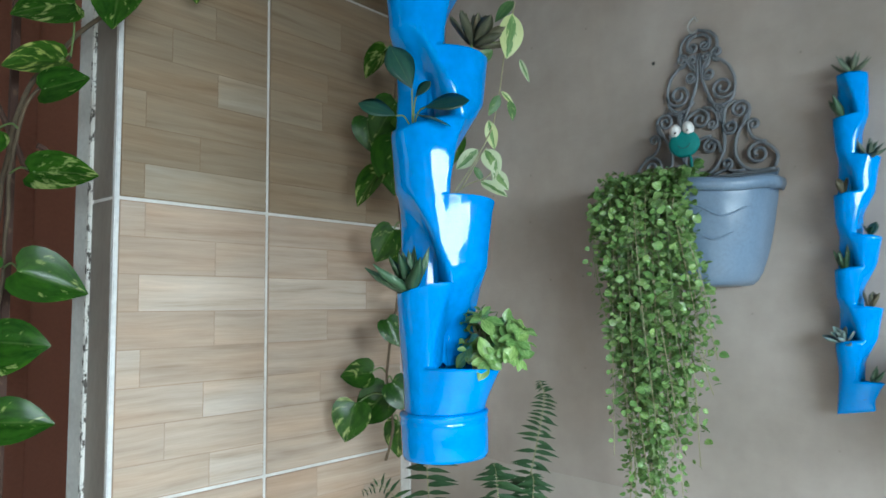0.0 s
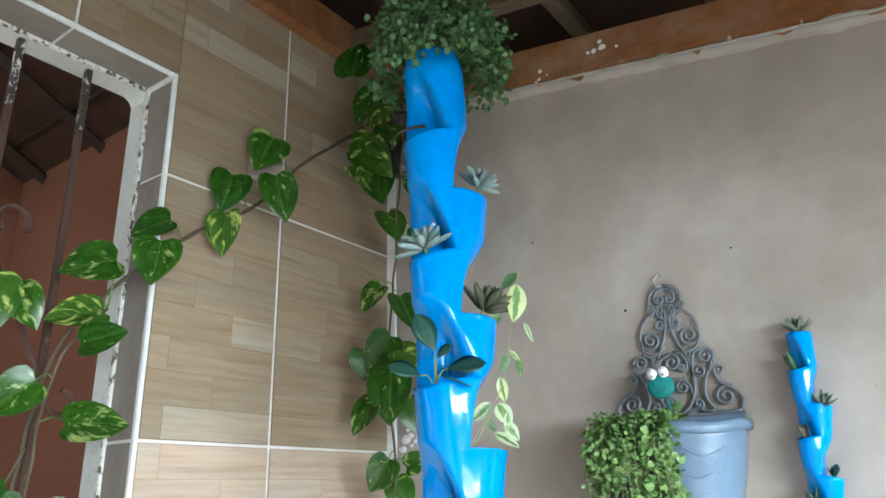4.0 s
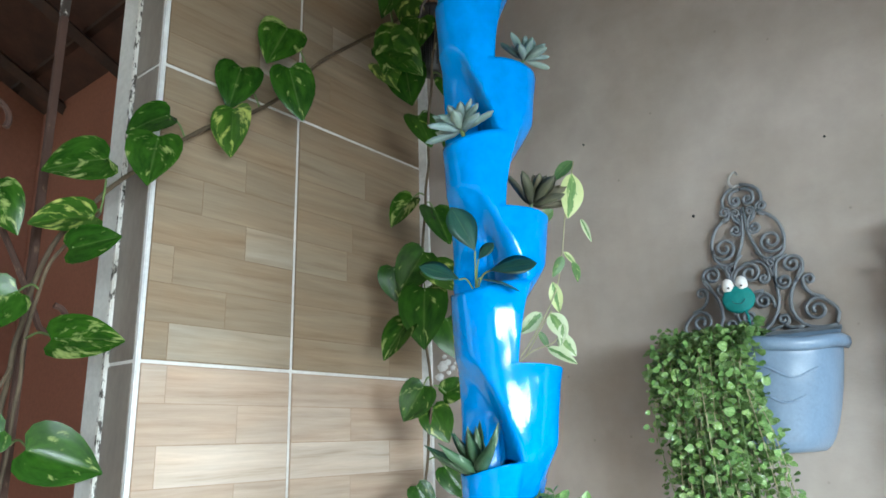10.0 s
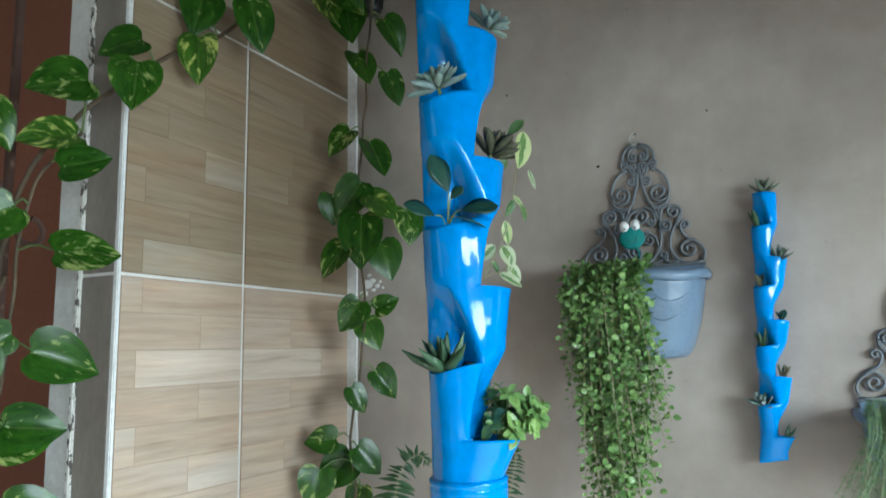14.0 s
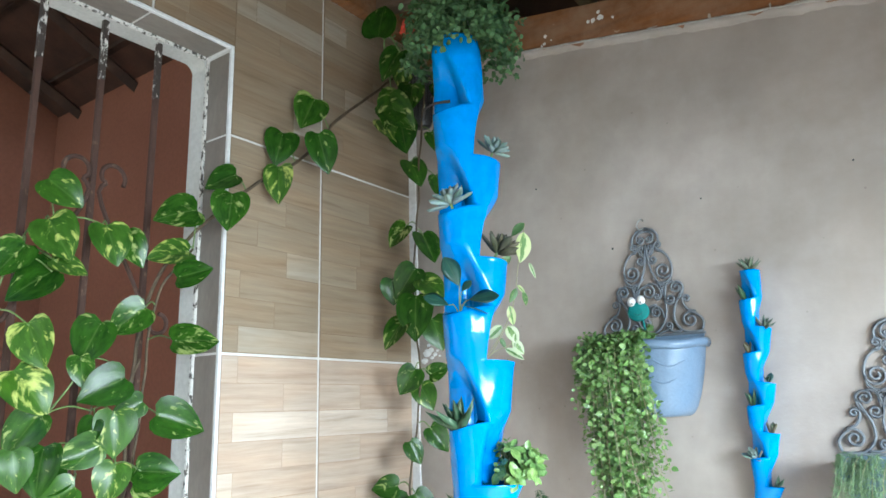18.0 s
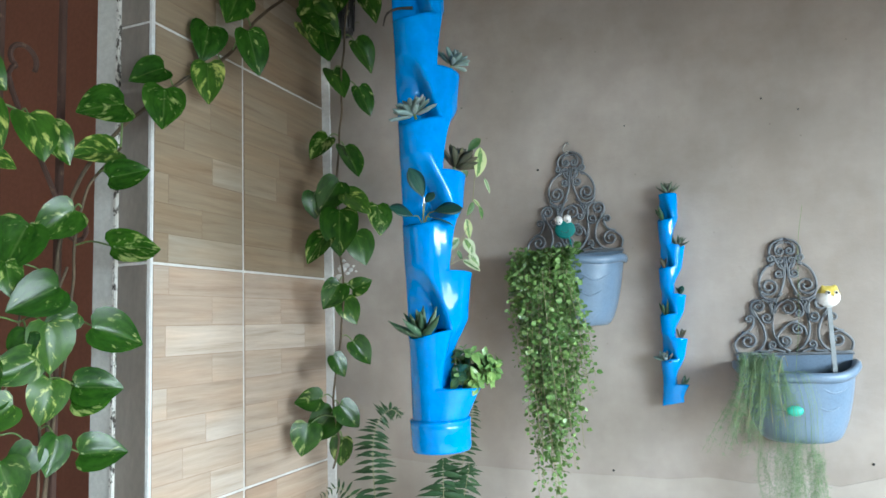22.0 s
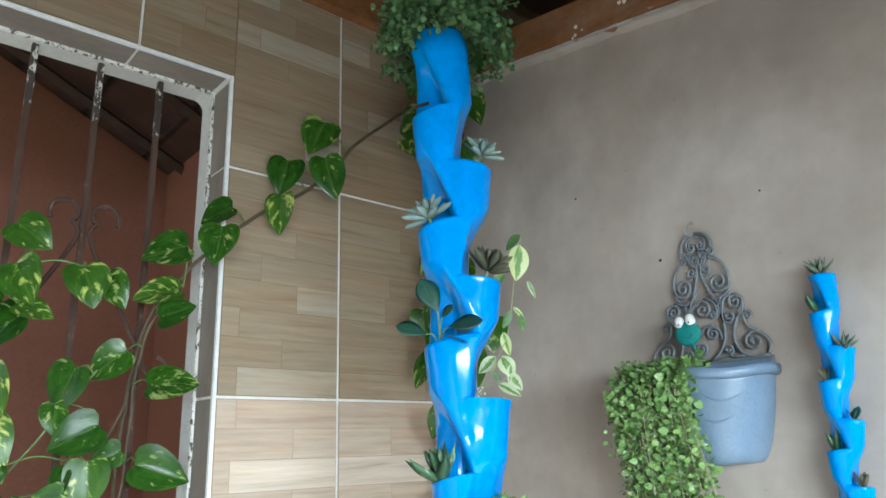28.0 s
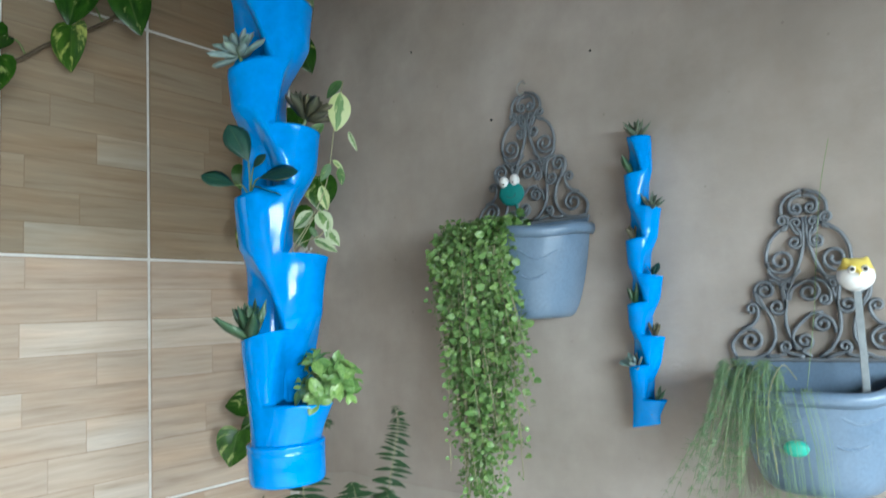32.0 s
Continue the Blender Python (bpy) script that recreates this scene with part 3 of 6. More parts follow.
def joined_leaves(name, mesh, parent, places, label=""):
    """The leaves that are too many to pick apart, as one mesh."""
    co = np.array([v.co for v in mesh.vertices])
    polys = [tuple(p.vertices) for p in mesh.polygons]
    uvs = np.array([l.uv for l in mesh.uv_layers[0].data])
    inv = WORLD[parent.name].inverted()
    verts, faces, n = [], [], len(co)
    for k, (m, size) in enumerate(places):
        a = np.array(inv @ m)
        verts.append(co * size @ a[:3, :3].T + a[:3, 3])
        faces += [tuple(i + k * n for i in p) for p in polys]
    me = bpy.data.meshes.new(name)
    me.from_pydata(np.concatenate(verts).tolist(), [], faces)
    layer = me.uv_layers.new(name="UVMap")
    layer.data.foreach_set("uv", np.tile(uvs, (len(places), 1)).ravel())
    me.materials.append(mesh.materials[0])
    me.polygons.foreach_set("use_smooth", [True] * len(me.polygons))
    ob = new(name, me)
    ob.parent = parent
    WORLD[ob.name] = WORLD[parent.name].copy()
    return tagged(ob, label, kind="stuff")


def rnd(a, b):
    return random.uniform(a, b)


# ---- the large structure ----
XW, YW = -1.555, 1.59           # faces of the tiled wall and of the grey wall
SLOPE = -0.165                  # the roof falls towards +x


def eave(x):
    """Height of the lower edge of the beam on the grey wall."""
    return 2.632 + SLOPE * x


def prism(bm, outline, y0, y1):
    """An outline in (x, z), drawn out from y0 to y1."""
    a, b = [[bm.verts.new((x, y, z)) for x, z in outline] for y in (y0, y1)]
    n = len(outline)
    bm.faces.new(a)
    bm.faces.new(b[::-1])
    for k in range(n):
        bm.faces.new((a[k], b[k], b[(k + 1) % n], a[(k + 1) % n]))
    return bm


def structure(name, bm, material, label, category="wall", smooth=False):
    return tagged(part(name, bm, material, None, label, smooth), label, category, kind="structure")


structure("ground", boxed((-150, -150, -0.5), (150, 150, -0.12)), EARTH, "dry grass and bare earth of the garden", "ground")
# the floor is unseen; its pale colour serves to bounce light up the walls
structure("floor", boxed((-4.6, -2.6, -0.12), (2.72, 1.75, 0.0), 0.004), FLOOR_BOUNCE, "unseen floor of the porch and yard, paled to bounce light upward", "floor")

# grey wall: the lower coat stands a few millimetres proud
structure("wall_north", prism(bmesh.new(), [(-1.73, 0), (1.6, 0), (1.6, eave(1.6) + 0.12), (-1.73, eave(-1.73) + 0.12)], YW, YW + 0.15), PLASTER, "grey painted cement-rendered porch wall, patchy and stained", "wall")
low = bmesh.new()
for i in range(29):
    x0, x1 = -1.52 + i * 0.105, -1.52 + (i + 1) * 0.105
    t0, t1 = [1.195 + 0.012 * math.sin(3.1 * x) + 0.022 * noise.noise(Vector((x * 9, 0, 0))) for x in (x0, x1)]
    vs = [low.verts.new(p) for p in ((x0, YW - 0.003, 0), (x1, YW - 0.003, 0), (x1, YW - 0.0012, t1), (x0, YW - 0.0012, t0), (x1, YW + 0.01, t1 + 0.004), (x0, YW + 0.01, t0 + 0.004))]
    low.faces.new(vs[:4])
    low.faces.new((vs[3], vs[2], vs[4], vs[5]))
bmesh.ops.remove_doubles(low, verts=low.verts, dist=1e-5)
structure("wall_north_lower_coat", low, PLASTER_LOW, "paler lower coat of cement render on the grey wall", "wall")

# tiled wall with its barred opening
WY0, WY1, WZ0, WZ1 = -0.42, 0.788, 0.92, 2.658
BACK = -1.731
wall_w = bmesh.new()
for lo, hi in (((BACK, -2.6, 0), (XW - 0.002, WY0 - 0.002, 2.998)), ((BACK, WY1 + 0.002, 0), (XW - 0.002, YW, 2.998)), ((BACK, WY0 - 0.002, 0), (XW - 0.002, WY1 + 0.002, WZ0 - 0.008)), ((BACK, WY0 - 0.002, WZ1 + 0.002), (XW - 0.002, WY1 + 0.002, 2.998))):
    box(wall_w, lo, hi)
tiled_wall = structure("wall_west", wall_w, GROUT, "wall faced with wood-print tiles and white grout, pierced by a barred opening", "wall")

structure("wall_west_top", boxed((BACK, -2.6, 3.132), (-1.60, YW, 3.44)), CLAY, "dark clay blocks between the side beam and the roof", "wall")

# far passage behind the opening
structure("passage_end_wall", boxed((-4.5, YW + 0.012, 0), (BACK - 0.002, YW + 0.14, 3.47)), TERRACOTTA, "terracotta painted end wall of the passage", "wall")
gable = bmesh.new()
for face in (((-4.35, -2.6, 0), (-4.35, YW + 0.01, 0), (-4.35, YW + 0.01, 3.47), (-4.35, 0.3, 4.12), (-4.35, -2.6, 4.6)), ((-4.5, -2.6, 0), (-4.5, YW + 0.01, 0), (-4.5, YW + 0.01, 3.47), (-4.5, 0.3, 4.12), (-4.5, -2.6, 4.6))):
    gable.faces.new([gable.verts.new(p) for p in face])
gable.faces.ensure_lookup_table()
a, b = gable.faces[:]
va, vb = list(a.verts), list(b.verts)
for k in range(5):
    gable.faces.new((va[k], va[(k + 1) % 5], vb[(k + 1) % 5], vb[k]))
structure("passage_far_wall", gable, TERRACOTTA, "terracotta painted far wall of the passage", "wall")
structure("passage_near_wall", boxed((BACK - 0.012, WY1 + 0.03, 0), (BACK - 0.002, YW + 0.01, 3.5)), TERRACOTTA, "terracotta paint on the back of the tiled wall", "wall")
pr = bmesh.new()
vs = [pr.verts.new(p) for p in ((-4.6, YW + 0.2, 3.42), (BACK + 0.1, YW + 0.2, 3.42), (BACK + 0.1, 0.3, 4.14), (-4.6, 0.3, 4.14), (-4.6, -2.8, 4.75), (BACK + 0.1, -2.8, 4.75))]
pr.faces.new(vs[:4])
pr.faces.new((vs[3], vs[2], vs[5], vs[4]))
bmesh.ops.solidify(pr, geom=pr.faces[:], thickness=-0.05)
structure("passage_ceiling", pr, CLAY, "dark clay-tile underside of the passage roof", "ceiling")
# near-black roof clay on these timbers puts the passage's shade into their colour
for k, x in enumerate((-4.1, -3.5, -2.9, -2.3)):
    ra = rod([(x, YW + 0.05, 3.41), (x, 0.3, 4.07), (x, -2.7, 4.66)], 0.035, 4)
    structure("passage_rafter", ra, CLAY, "old timber rafter under the passage roof, coloured near-black for shade", "rafter")
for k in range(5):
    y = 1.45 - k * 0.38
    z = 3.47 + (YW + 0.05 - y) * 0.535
    structure("passage_batten", boxed((-4.4, y - 0.02, z), (BACK - 0.01, y + 0.02, z + 0.03)), CLAY, "timber batten under the passage roof, coloured near-black for shade", "batten")

# unseen house wall added to close the porch, grey to hold down bounced light
structure("unseen_wall_south", boxed((-1.555, -2.72, 0), (1.6, -2.6, 3.2)), PLASTER, "unseen plain wall added behind the porch, grey to keep bounced light low", "wall")
# unseen boundary wall, added to set the lower edge of the garden-side light
structure("unseen_garden_wall", boxed((2.72, -3.2, -0.12), (2.86, 2.2, 1.70), 0.01), PLASTER, "unseen grey wall added to bound the light from the garden side", "wall")

# ---- roof over the porch ----
ceil = bmesh.new()
for i in range(24):
    x0 = -1.95 + i * 0.145
    pts = [(x0 + 0.0725 - 0.075 * math.cos(a), 0.03 * math.sin(a)) for a in (math.pi * k / 6 for k in range(7))]
    for (xa, za), (xb, zb) in zip(pts, pts[1:]):
        vs = [ceil.verts.new(p) for p in ((xa, -2.8, eave(xa) + 0.46 + za), (xb, -2.8, eave(xb) + 0.46 + zb), (xb, 1.9, eave(xb) + 0.46 + zb), (xa, 1.9, eave(xa) + 0.46 + za))]
        ceil.faces.new(vs)
bmesh.ops.remove_doubles(ceil, verts=ceil.verts, dist=1e-4)
bmesh.ops.solidify(ceil, geom=ceil.faces[:], thickness=-0.02)
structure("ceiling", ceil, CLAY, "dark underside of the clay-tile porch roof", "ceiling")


def sloped_beam(x0, x1, y0, y1, lift, deep):
    return prism(bmesh.new(), [(x0, eave(x0) + lift), (x1, eave(x1) + lift), (x1, eave(x1) + lift + deep), (x0, eave(x0) + lift + deep)], y0, y1)


def beam(name, bm, material, label):
    bmesh.ops.bevel(bm, geom=bm.edges[:], offset=0.004, segments=2, affect="EDGES")
    return structure(name, bm, material, label, "beam")


beam("wall_beam", sloped_beam(-1.50, 1.35, 1.545, 1.70, -0.012, 0.125), BEAM, "orange-stained timber beam along the top of the grey wall")
beam("side_beam", boxed((-1.70, -2.6, 3.0), (-1.515, 1.70, 3.13)), BEAM, "orange-stained timber beam along the top of the tiled wall")
beam("rafter", sloped_beam(-1.52, 1.35, 1.36, 1.42, 0.155, 0.07), DUSTY, "dusty old timber rafter along the porch roof")
for x in (-1.29, -0.89, -0.49, 0.02, 0.45, 0.9):
    beam("purlin", boxed((x - 0.024, -2.6, eave(x) + 0.23), (x + 0.024, 1.86, eave(x) + 0.28)), DUSTY, "dusty timber purlin under the roof tiles")
beam("rafter", sloped_beam(-1.52, 1.35, 0.55, 0.61, 0.155, 0.07), DUSTY, "dusty old timber rafter along the porch roof")
beam("cross_beam", boxed((-0.222, -2.6, eave(-0.19) + 0.10), (-0.158, 1.55, eave(-0.19) + 0.21)), BEAM, "orange-stained cross beam over the porch")

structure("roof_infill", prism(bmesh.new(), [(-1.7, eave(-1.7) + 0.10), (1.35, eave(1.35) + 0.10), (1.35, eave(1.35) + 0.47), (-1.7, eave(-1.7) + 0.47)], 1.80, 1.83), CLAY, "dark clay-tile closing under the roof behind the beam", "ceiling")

# unseen board, added and dropped low to cut the light on the upper walls
structure("eave_light_block", prism(bmesh.new(), [(1.35, 2.03), (1.38, 2.03), (1.38, eave(1.38) + 0.52), (1.35, eave(1.35) + 0.52)], -2.8, 1.9), DUSTY, "unseen timber board added along the eave to cut light on the upper walls", "board")

# ragged mortar where the plaster meets the beam
rag = bmesh.new()
n = 120
rows = []
for i in range(n + 1):
    x = -1.5 + 2.6 * i / n
    top = eave(x) - 0.013 + 0.006 * noise.noise(Vector((x * 11, 3, 0))) + 0.006 * noise.noise(Vector((x * 37, 5, 0)))
    bot = top - 0.005 - 0.012 * abs(noise.noise(Vector((x * 7, 9, 0))))
    out = 0.006 + 0.010 * noise.noise(Vector((x * 19, 1, 0)))
    rows.append([rag.verts.new(p) for p in ((x, YW, bot), (x, YW - out, 0.5 * (bot + top)), (x, 1.543, top), (x, YW, top + 0.004))])
for a, b in zip(rows, rows[1:]):
    for k in range(3):
        rag.faces.new((a[k], b[k], b[k + 1], a[k + 1]))
structure("wall_north_head", rag, PLASTER, "grey cement render run up under the beam", "wall", True)
bead = bmesh.new()
last = None
for i in range(401):
    x = -1.45 + 2.75 * i / 400
    lump = 1.0 + 1.6 * max(0.0, min(1.0, (x + 0.45) / 0.4)) * max(0.0, 0.55 + noise.noise(Vector((x * 6, 6, 0))))
    h = 0.0055 * lump * max(0.0, noise.noise(Vector((x * 9, 2, 0))) + 0.35) + 0.004 * abs(noise.noise(Vector((x * 41, 4, 0))))
    z = eave(x) - 0.013 + 0.003 * lump * noise.noise(Vector((x * 23, 8, 0)))
    ring = [bead.verts.new(p) for p in ((x, 1.5435, z + h), (x, 1.5412, z), (x, 1.546, z - 0.4 * h - 0.0015))]
    if last:
        for k in range(2):
            bead.faces.new((last[k], last[k + 1], ring[k + 1], ring[k]))
    last = ring
structure("mortar_line", bead, BARE_CEMENT, "thin ragged line of white mortar under the beam", "mortar", True)

# thin smears of mortar wiped up the face of the beam
wipe = bmesh.new()
for x, w, h in ((-0.606, 0.022, 0.005), (-0.442, 0.007, 0.014), (-0.286, 0.004, 0.016), (-0.23, 0.034, 0.005), (-0.083, 0.012, 0.015), (-0.004, 0.014, 0.018), (0.12, 0.040, 0.006), (0.26, 0.016, 0.012)):
    z = eave(x) - 0.010
    rim = [wipe.verts.new((x + w * (0.75 + 0.5 * noise.noise(Vector((math.cos(a) * 1.7, math.sin(a) * 1.7, x * 40)))) * math.cos(a), 1.5445, max(z - 0.002, z + h * (0.35 + 0.8 * (0.75 + 0.6 * noise.noise(Vector((math.sin(a) * 2, math.cos(a) * 2, x * 30)))) * math.sin(a))))) for a in (2 * math.pi * k / 20 for k in range(20))]
    mid = wipe.verts.new((x, 1.5432, z + 0.35 * h))
    for k in range(20):
        wipe.faces.new((rim[k], rim[(k + 1) % 20], mid))
structure("mortar_smear", wipe, BARE_CEMENT, "thin pale smears of mortar wiped up the beam", "mortar", True)

# ---- the opening: edge trims, frame, bars ----
for name, lo, hi in (("edge_trim", (XW - 0.010, WY1 - 0.001, WZ0), (XW + 0.003, WY1 + 0.0085, WZ1 + 0.0085)), ("edge_trim", (XW - 0.010, WY0 - 0.0085, WZ1 - 0.001), (XW + 0.003, WY1 - 0.001, WZ1 + 0.0085)), ("edge_trim", (XW - 0.010, WY0 - 0.0085, WZ0), (XW + 0.003, WY0 + 0.001, WZ1 - 0.001))):
    structure(name, boxed(lo, hi, 0.002), TRIM, "white edge trim round the barred opening", "trim")

# pale concrete frame behind the tiled reveal, rounded where the jamb meets the head
frame_thing = thing("window_1", (-1.69, 0.18, WZ0), "barred opening with a pale grey chipped frame", "window", kind="structure")
FX0, FX1 = BACK, -1.664
part("jamb", boxed((FX0, WY1 - 0.004, WZ0), (FX1, WY1 + 0.007, WZ1)), FRAME_PAINT, frame_thing)
part("jamb", boxed((FX0, WY0 - 0.007, WZ0), (FX1, WY0 + 0.004, WZ1)), FRAME_PAINT, frame_thing)
part("head", boxed((FX0, WY0 + 0.004, WZ1 - 0.004), (FX1, WY1 - 0.004, WZ1 + 0.007)), FRAME_PAINT, frame_thing)
part("sill", boxed((FX0 - 0.02, WY0, WZ0 - 0.007), (XW + 0.02, WY1, WZ0 + 0.014), 0.003), FRAME_PAINT, frame_thing)
fil = bmesh.new()
for y, s in ((WY1 - 0.004, -1), (WY0 + 0.004, 1)):
    arc = [(y + s * 0.035 * (1 - math.sin(a)), WZ1 - 0.004 - 0.035 * (1 - math.cos(a))) for a in (math.pi / 2 * k / 6 for k in range(7))]
    front, rear = [[fil.verts.new((x, yy, zz)) for yy, zz in arc + [(y, WZ1 - 0.004)]] for x in (FX1 - 0.002, FX0 + 0.002)]
    fil.faces.new(front)
    fil.faces.new(rear[::-1])
    for k in range(8):
        fil.faces.new((front[k], rear[k], rear[(k + 1) % 8], front[(k + 1) % 8]))
part("corner_fillet", fil, FRAME_PAINT, frame_thing)
for lo, hi in (((-1.667, WY1 - 0.007, WZ0), (-1.655, WY1 + 0.006, WZ1)), ((-1.667, WY0 - 0.006, WZ0), (-1.655, WY0 + 0.007, WZ1)), ((-1.667, WY0 + 0.007, WZ1 - 0.007), (-1.655, WY1 - 0.007, WZ1 + 0.006))):
    part("seam", boxed(lo, hi, 0.002), SEAM, frame_thing, "flaking black and white seam")

grille = thing("window_grille", (-1.685, 0.18, WZ0), "brown-painted iron window grille with scrolls, paint flaking at the top", "grille")
BX = -1.685
for k in range(-4, 4):
    y = 0.338 + 0.153 * (k - 1) + 0.153
    if WY0 + 0.05 < y < WY1 - 0.05:
        bar = part("bar", boxed((BX - 0.007, y - 0.007, WZ0), (BX + 0.007, y + 0.007, WZ1 - 0.17), 0.0015), IRON, grille)
        part("flaked_bar_end", boxed((BX - 0.0075, y - 0.0075, WZ1 - 0.17), (BX + 0.0075, y + 0.0075, WZ1 - 0.004), 0.0015), IRON_FLAKED, bar, "bar end with flaked black and white paint")
for z in (1.06,):
    part("cross_bar", boxed((BX - 0.012, WY0 + 0.005, z - 0.006), (BX - 0.0072, WY1 - 0.005, z + 0.006)), IRON, grille)


def scroll_bar(y, s):
    """A flat iron that curls out at its head, meets the bar and runs down to a curl beyond the next bar."""
    pts = []
    for k in range(12):
        a = math.radians(-30 + 24 * k)
        r = 0.036 - 0.0010 * k
        pts.append((BX + 0.012, y + s * (0.043 + r * math.cos(a)), 2.235 + r * math.sin(a)))
    pts = pts + [(BX + 0.012, y + s * 0.012, 2.19), (BX + 0.012, y + s * 0.040, 2.12), (BX + 0.012, y + s * 0.085, 2.04), (BX + 0.012, y + s * 0.125, 1.965), (BX + 0.012, y + s * 0.165, 1.88)]
    for k in range(9):
        a = math.radians(-170 + 32 * k)
        pts.append((BX + 0.012, y + s * (0.193 + 0.026 * math.cos(a)), 1.878 + 0.026 * math.sin(a)))
    return rod(smooth_line(pts, 2), 0.006, 6)


for y in (0.491, 0.032):
    for s in (-1, 1):
        part("scroll", scroll_bar(y, s), IRON, grille)

# white strip up the corner, with a smear of white filler
strip = bmesh.new()
prev = None
for i in range(61):
    z = 0.05 * i
    w = 0.030 + 0.004 * noise.noise(Vector((0, 0, z * 6))) + 0.003 * noise.noise(Vector((4, 0, z * 21)))
    ring = [strip.verts.new(p) for p in ((XW, YW - 0.007, z), (XW + w, YW - 0.006, z), (XW + w + 0.002, YW, z))]
    if prev:
        for k in range(2):
            strip.faces.new((prev[k], prev[k + 1], ring[k + 1], ring[k]))
    prev = ring
structure("corner_strip", strip, TRIM, "rough white filler strip up the corner of the two walls", "trim")
smear = bmesh.new()
for cx, cz, r in ((-1.490, 1.832, 0.017), (-1.472, 1.842, 0.012), (-1.455, 1.826, 0.009), (-1.500, 1.806, 0.014), (-1.468, 1.815, 0.008), (-1.445, 1.838, 0.006), (-1.482, 1.858, 0.008), (-1.436, 1.820, 0.005)):
    ring = [smear.verts.new((cx + r * (1 + 0.4 * noise.noise(Vector((math.cos(a) * 2, math.sin(a) * 2, cx * 50)))) * math.cos(a), YW - 0.001, cz + r * 0.7 * (1 + 0.4 * noise.noise(Vector((math.cos(a) * 2, math.sin(a) * 2, cz * 50)))) * math.sin(a))) for a in (2 * math.pi * k / 18 for k in range(18))]
    c = smear.verts.new((cx, YW - 0.005, cz))
    for k in range(18):
        smear.faces.new((ring[k], ring[(k + 1) % 18], c))
structure("filler_smear", smear, TRIM, "smear of white filler on the grey wall beside the corner", "trim")
for x, z, r in ((-0.796, 2.094, 0.0034), (-0.529, 2.197, 0.0026), (-0.067, 2.180, 0.0026), (-1.037, 2.326, 0.0026), (-0.156, 2.223, 0.0026), (0.03, 1.24, 0.0035), (-0.62, 1.2, 0.003)):
    dot = lathe(bmesh.new(), [(r * 0.9, 0), (r, 0.003), (r * 0.5, 0.006)], (0, 0, 0), 10)
    dot.transform(Matrix.Translation((x, YW + 0.001, z)) @ Matrix.Rotation(radians(90), 4, "X"))
    tagged(part("nail", dot, BLACK_PLASTIC), "small dark nail in the grey wall", "nail", "nails in the wall")
fl = bmesh.new()
for x, z, r in ((-0.76, 2.815, 0.010), (-0.765, 2.835, 0.006), (-0.785, 2.812, 0.008), (-0.80, 2.813, 0.006), (-0.72, 2.80, 0.004), (-0.955, 2.79, 0.005), (-0.95, 2.815, 0.006), (-0.965, 2.785, 0.004), (-0.93, 2.795, 0.003)):
    ring = [fl.verts.new((x + r * rnd(0.6, 1.2) * math.cos(a), 1.5445, z + r * rnd(0.6, 1.3) * math.sin(a))) for a in (2 * math.pi * k / 9 for k in range(9))]
    fl.faces.new(ring)
    top = [fl.verts.new((v.co.x, 1.5425, v.co.z)) for v in ring]
    fl.faces.new(top)
    for k in range(9):
        fl.faces.new((ring[k], ring[(k + 1) % 9], top[(k + 1) % 9], top[k]))
structure("paint_splash", fl, WHITE_GLAZE, "white plaster splashes on the orange beam", "splash")

# ---- blue pipe planters ----


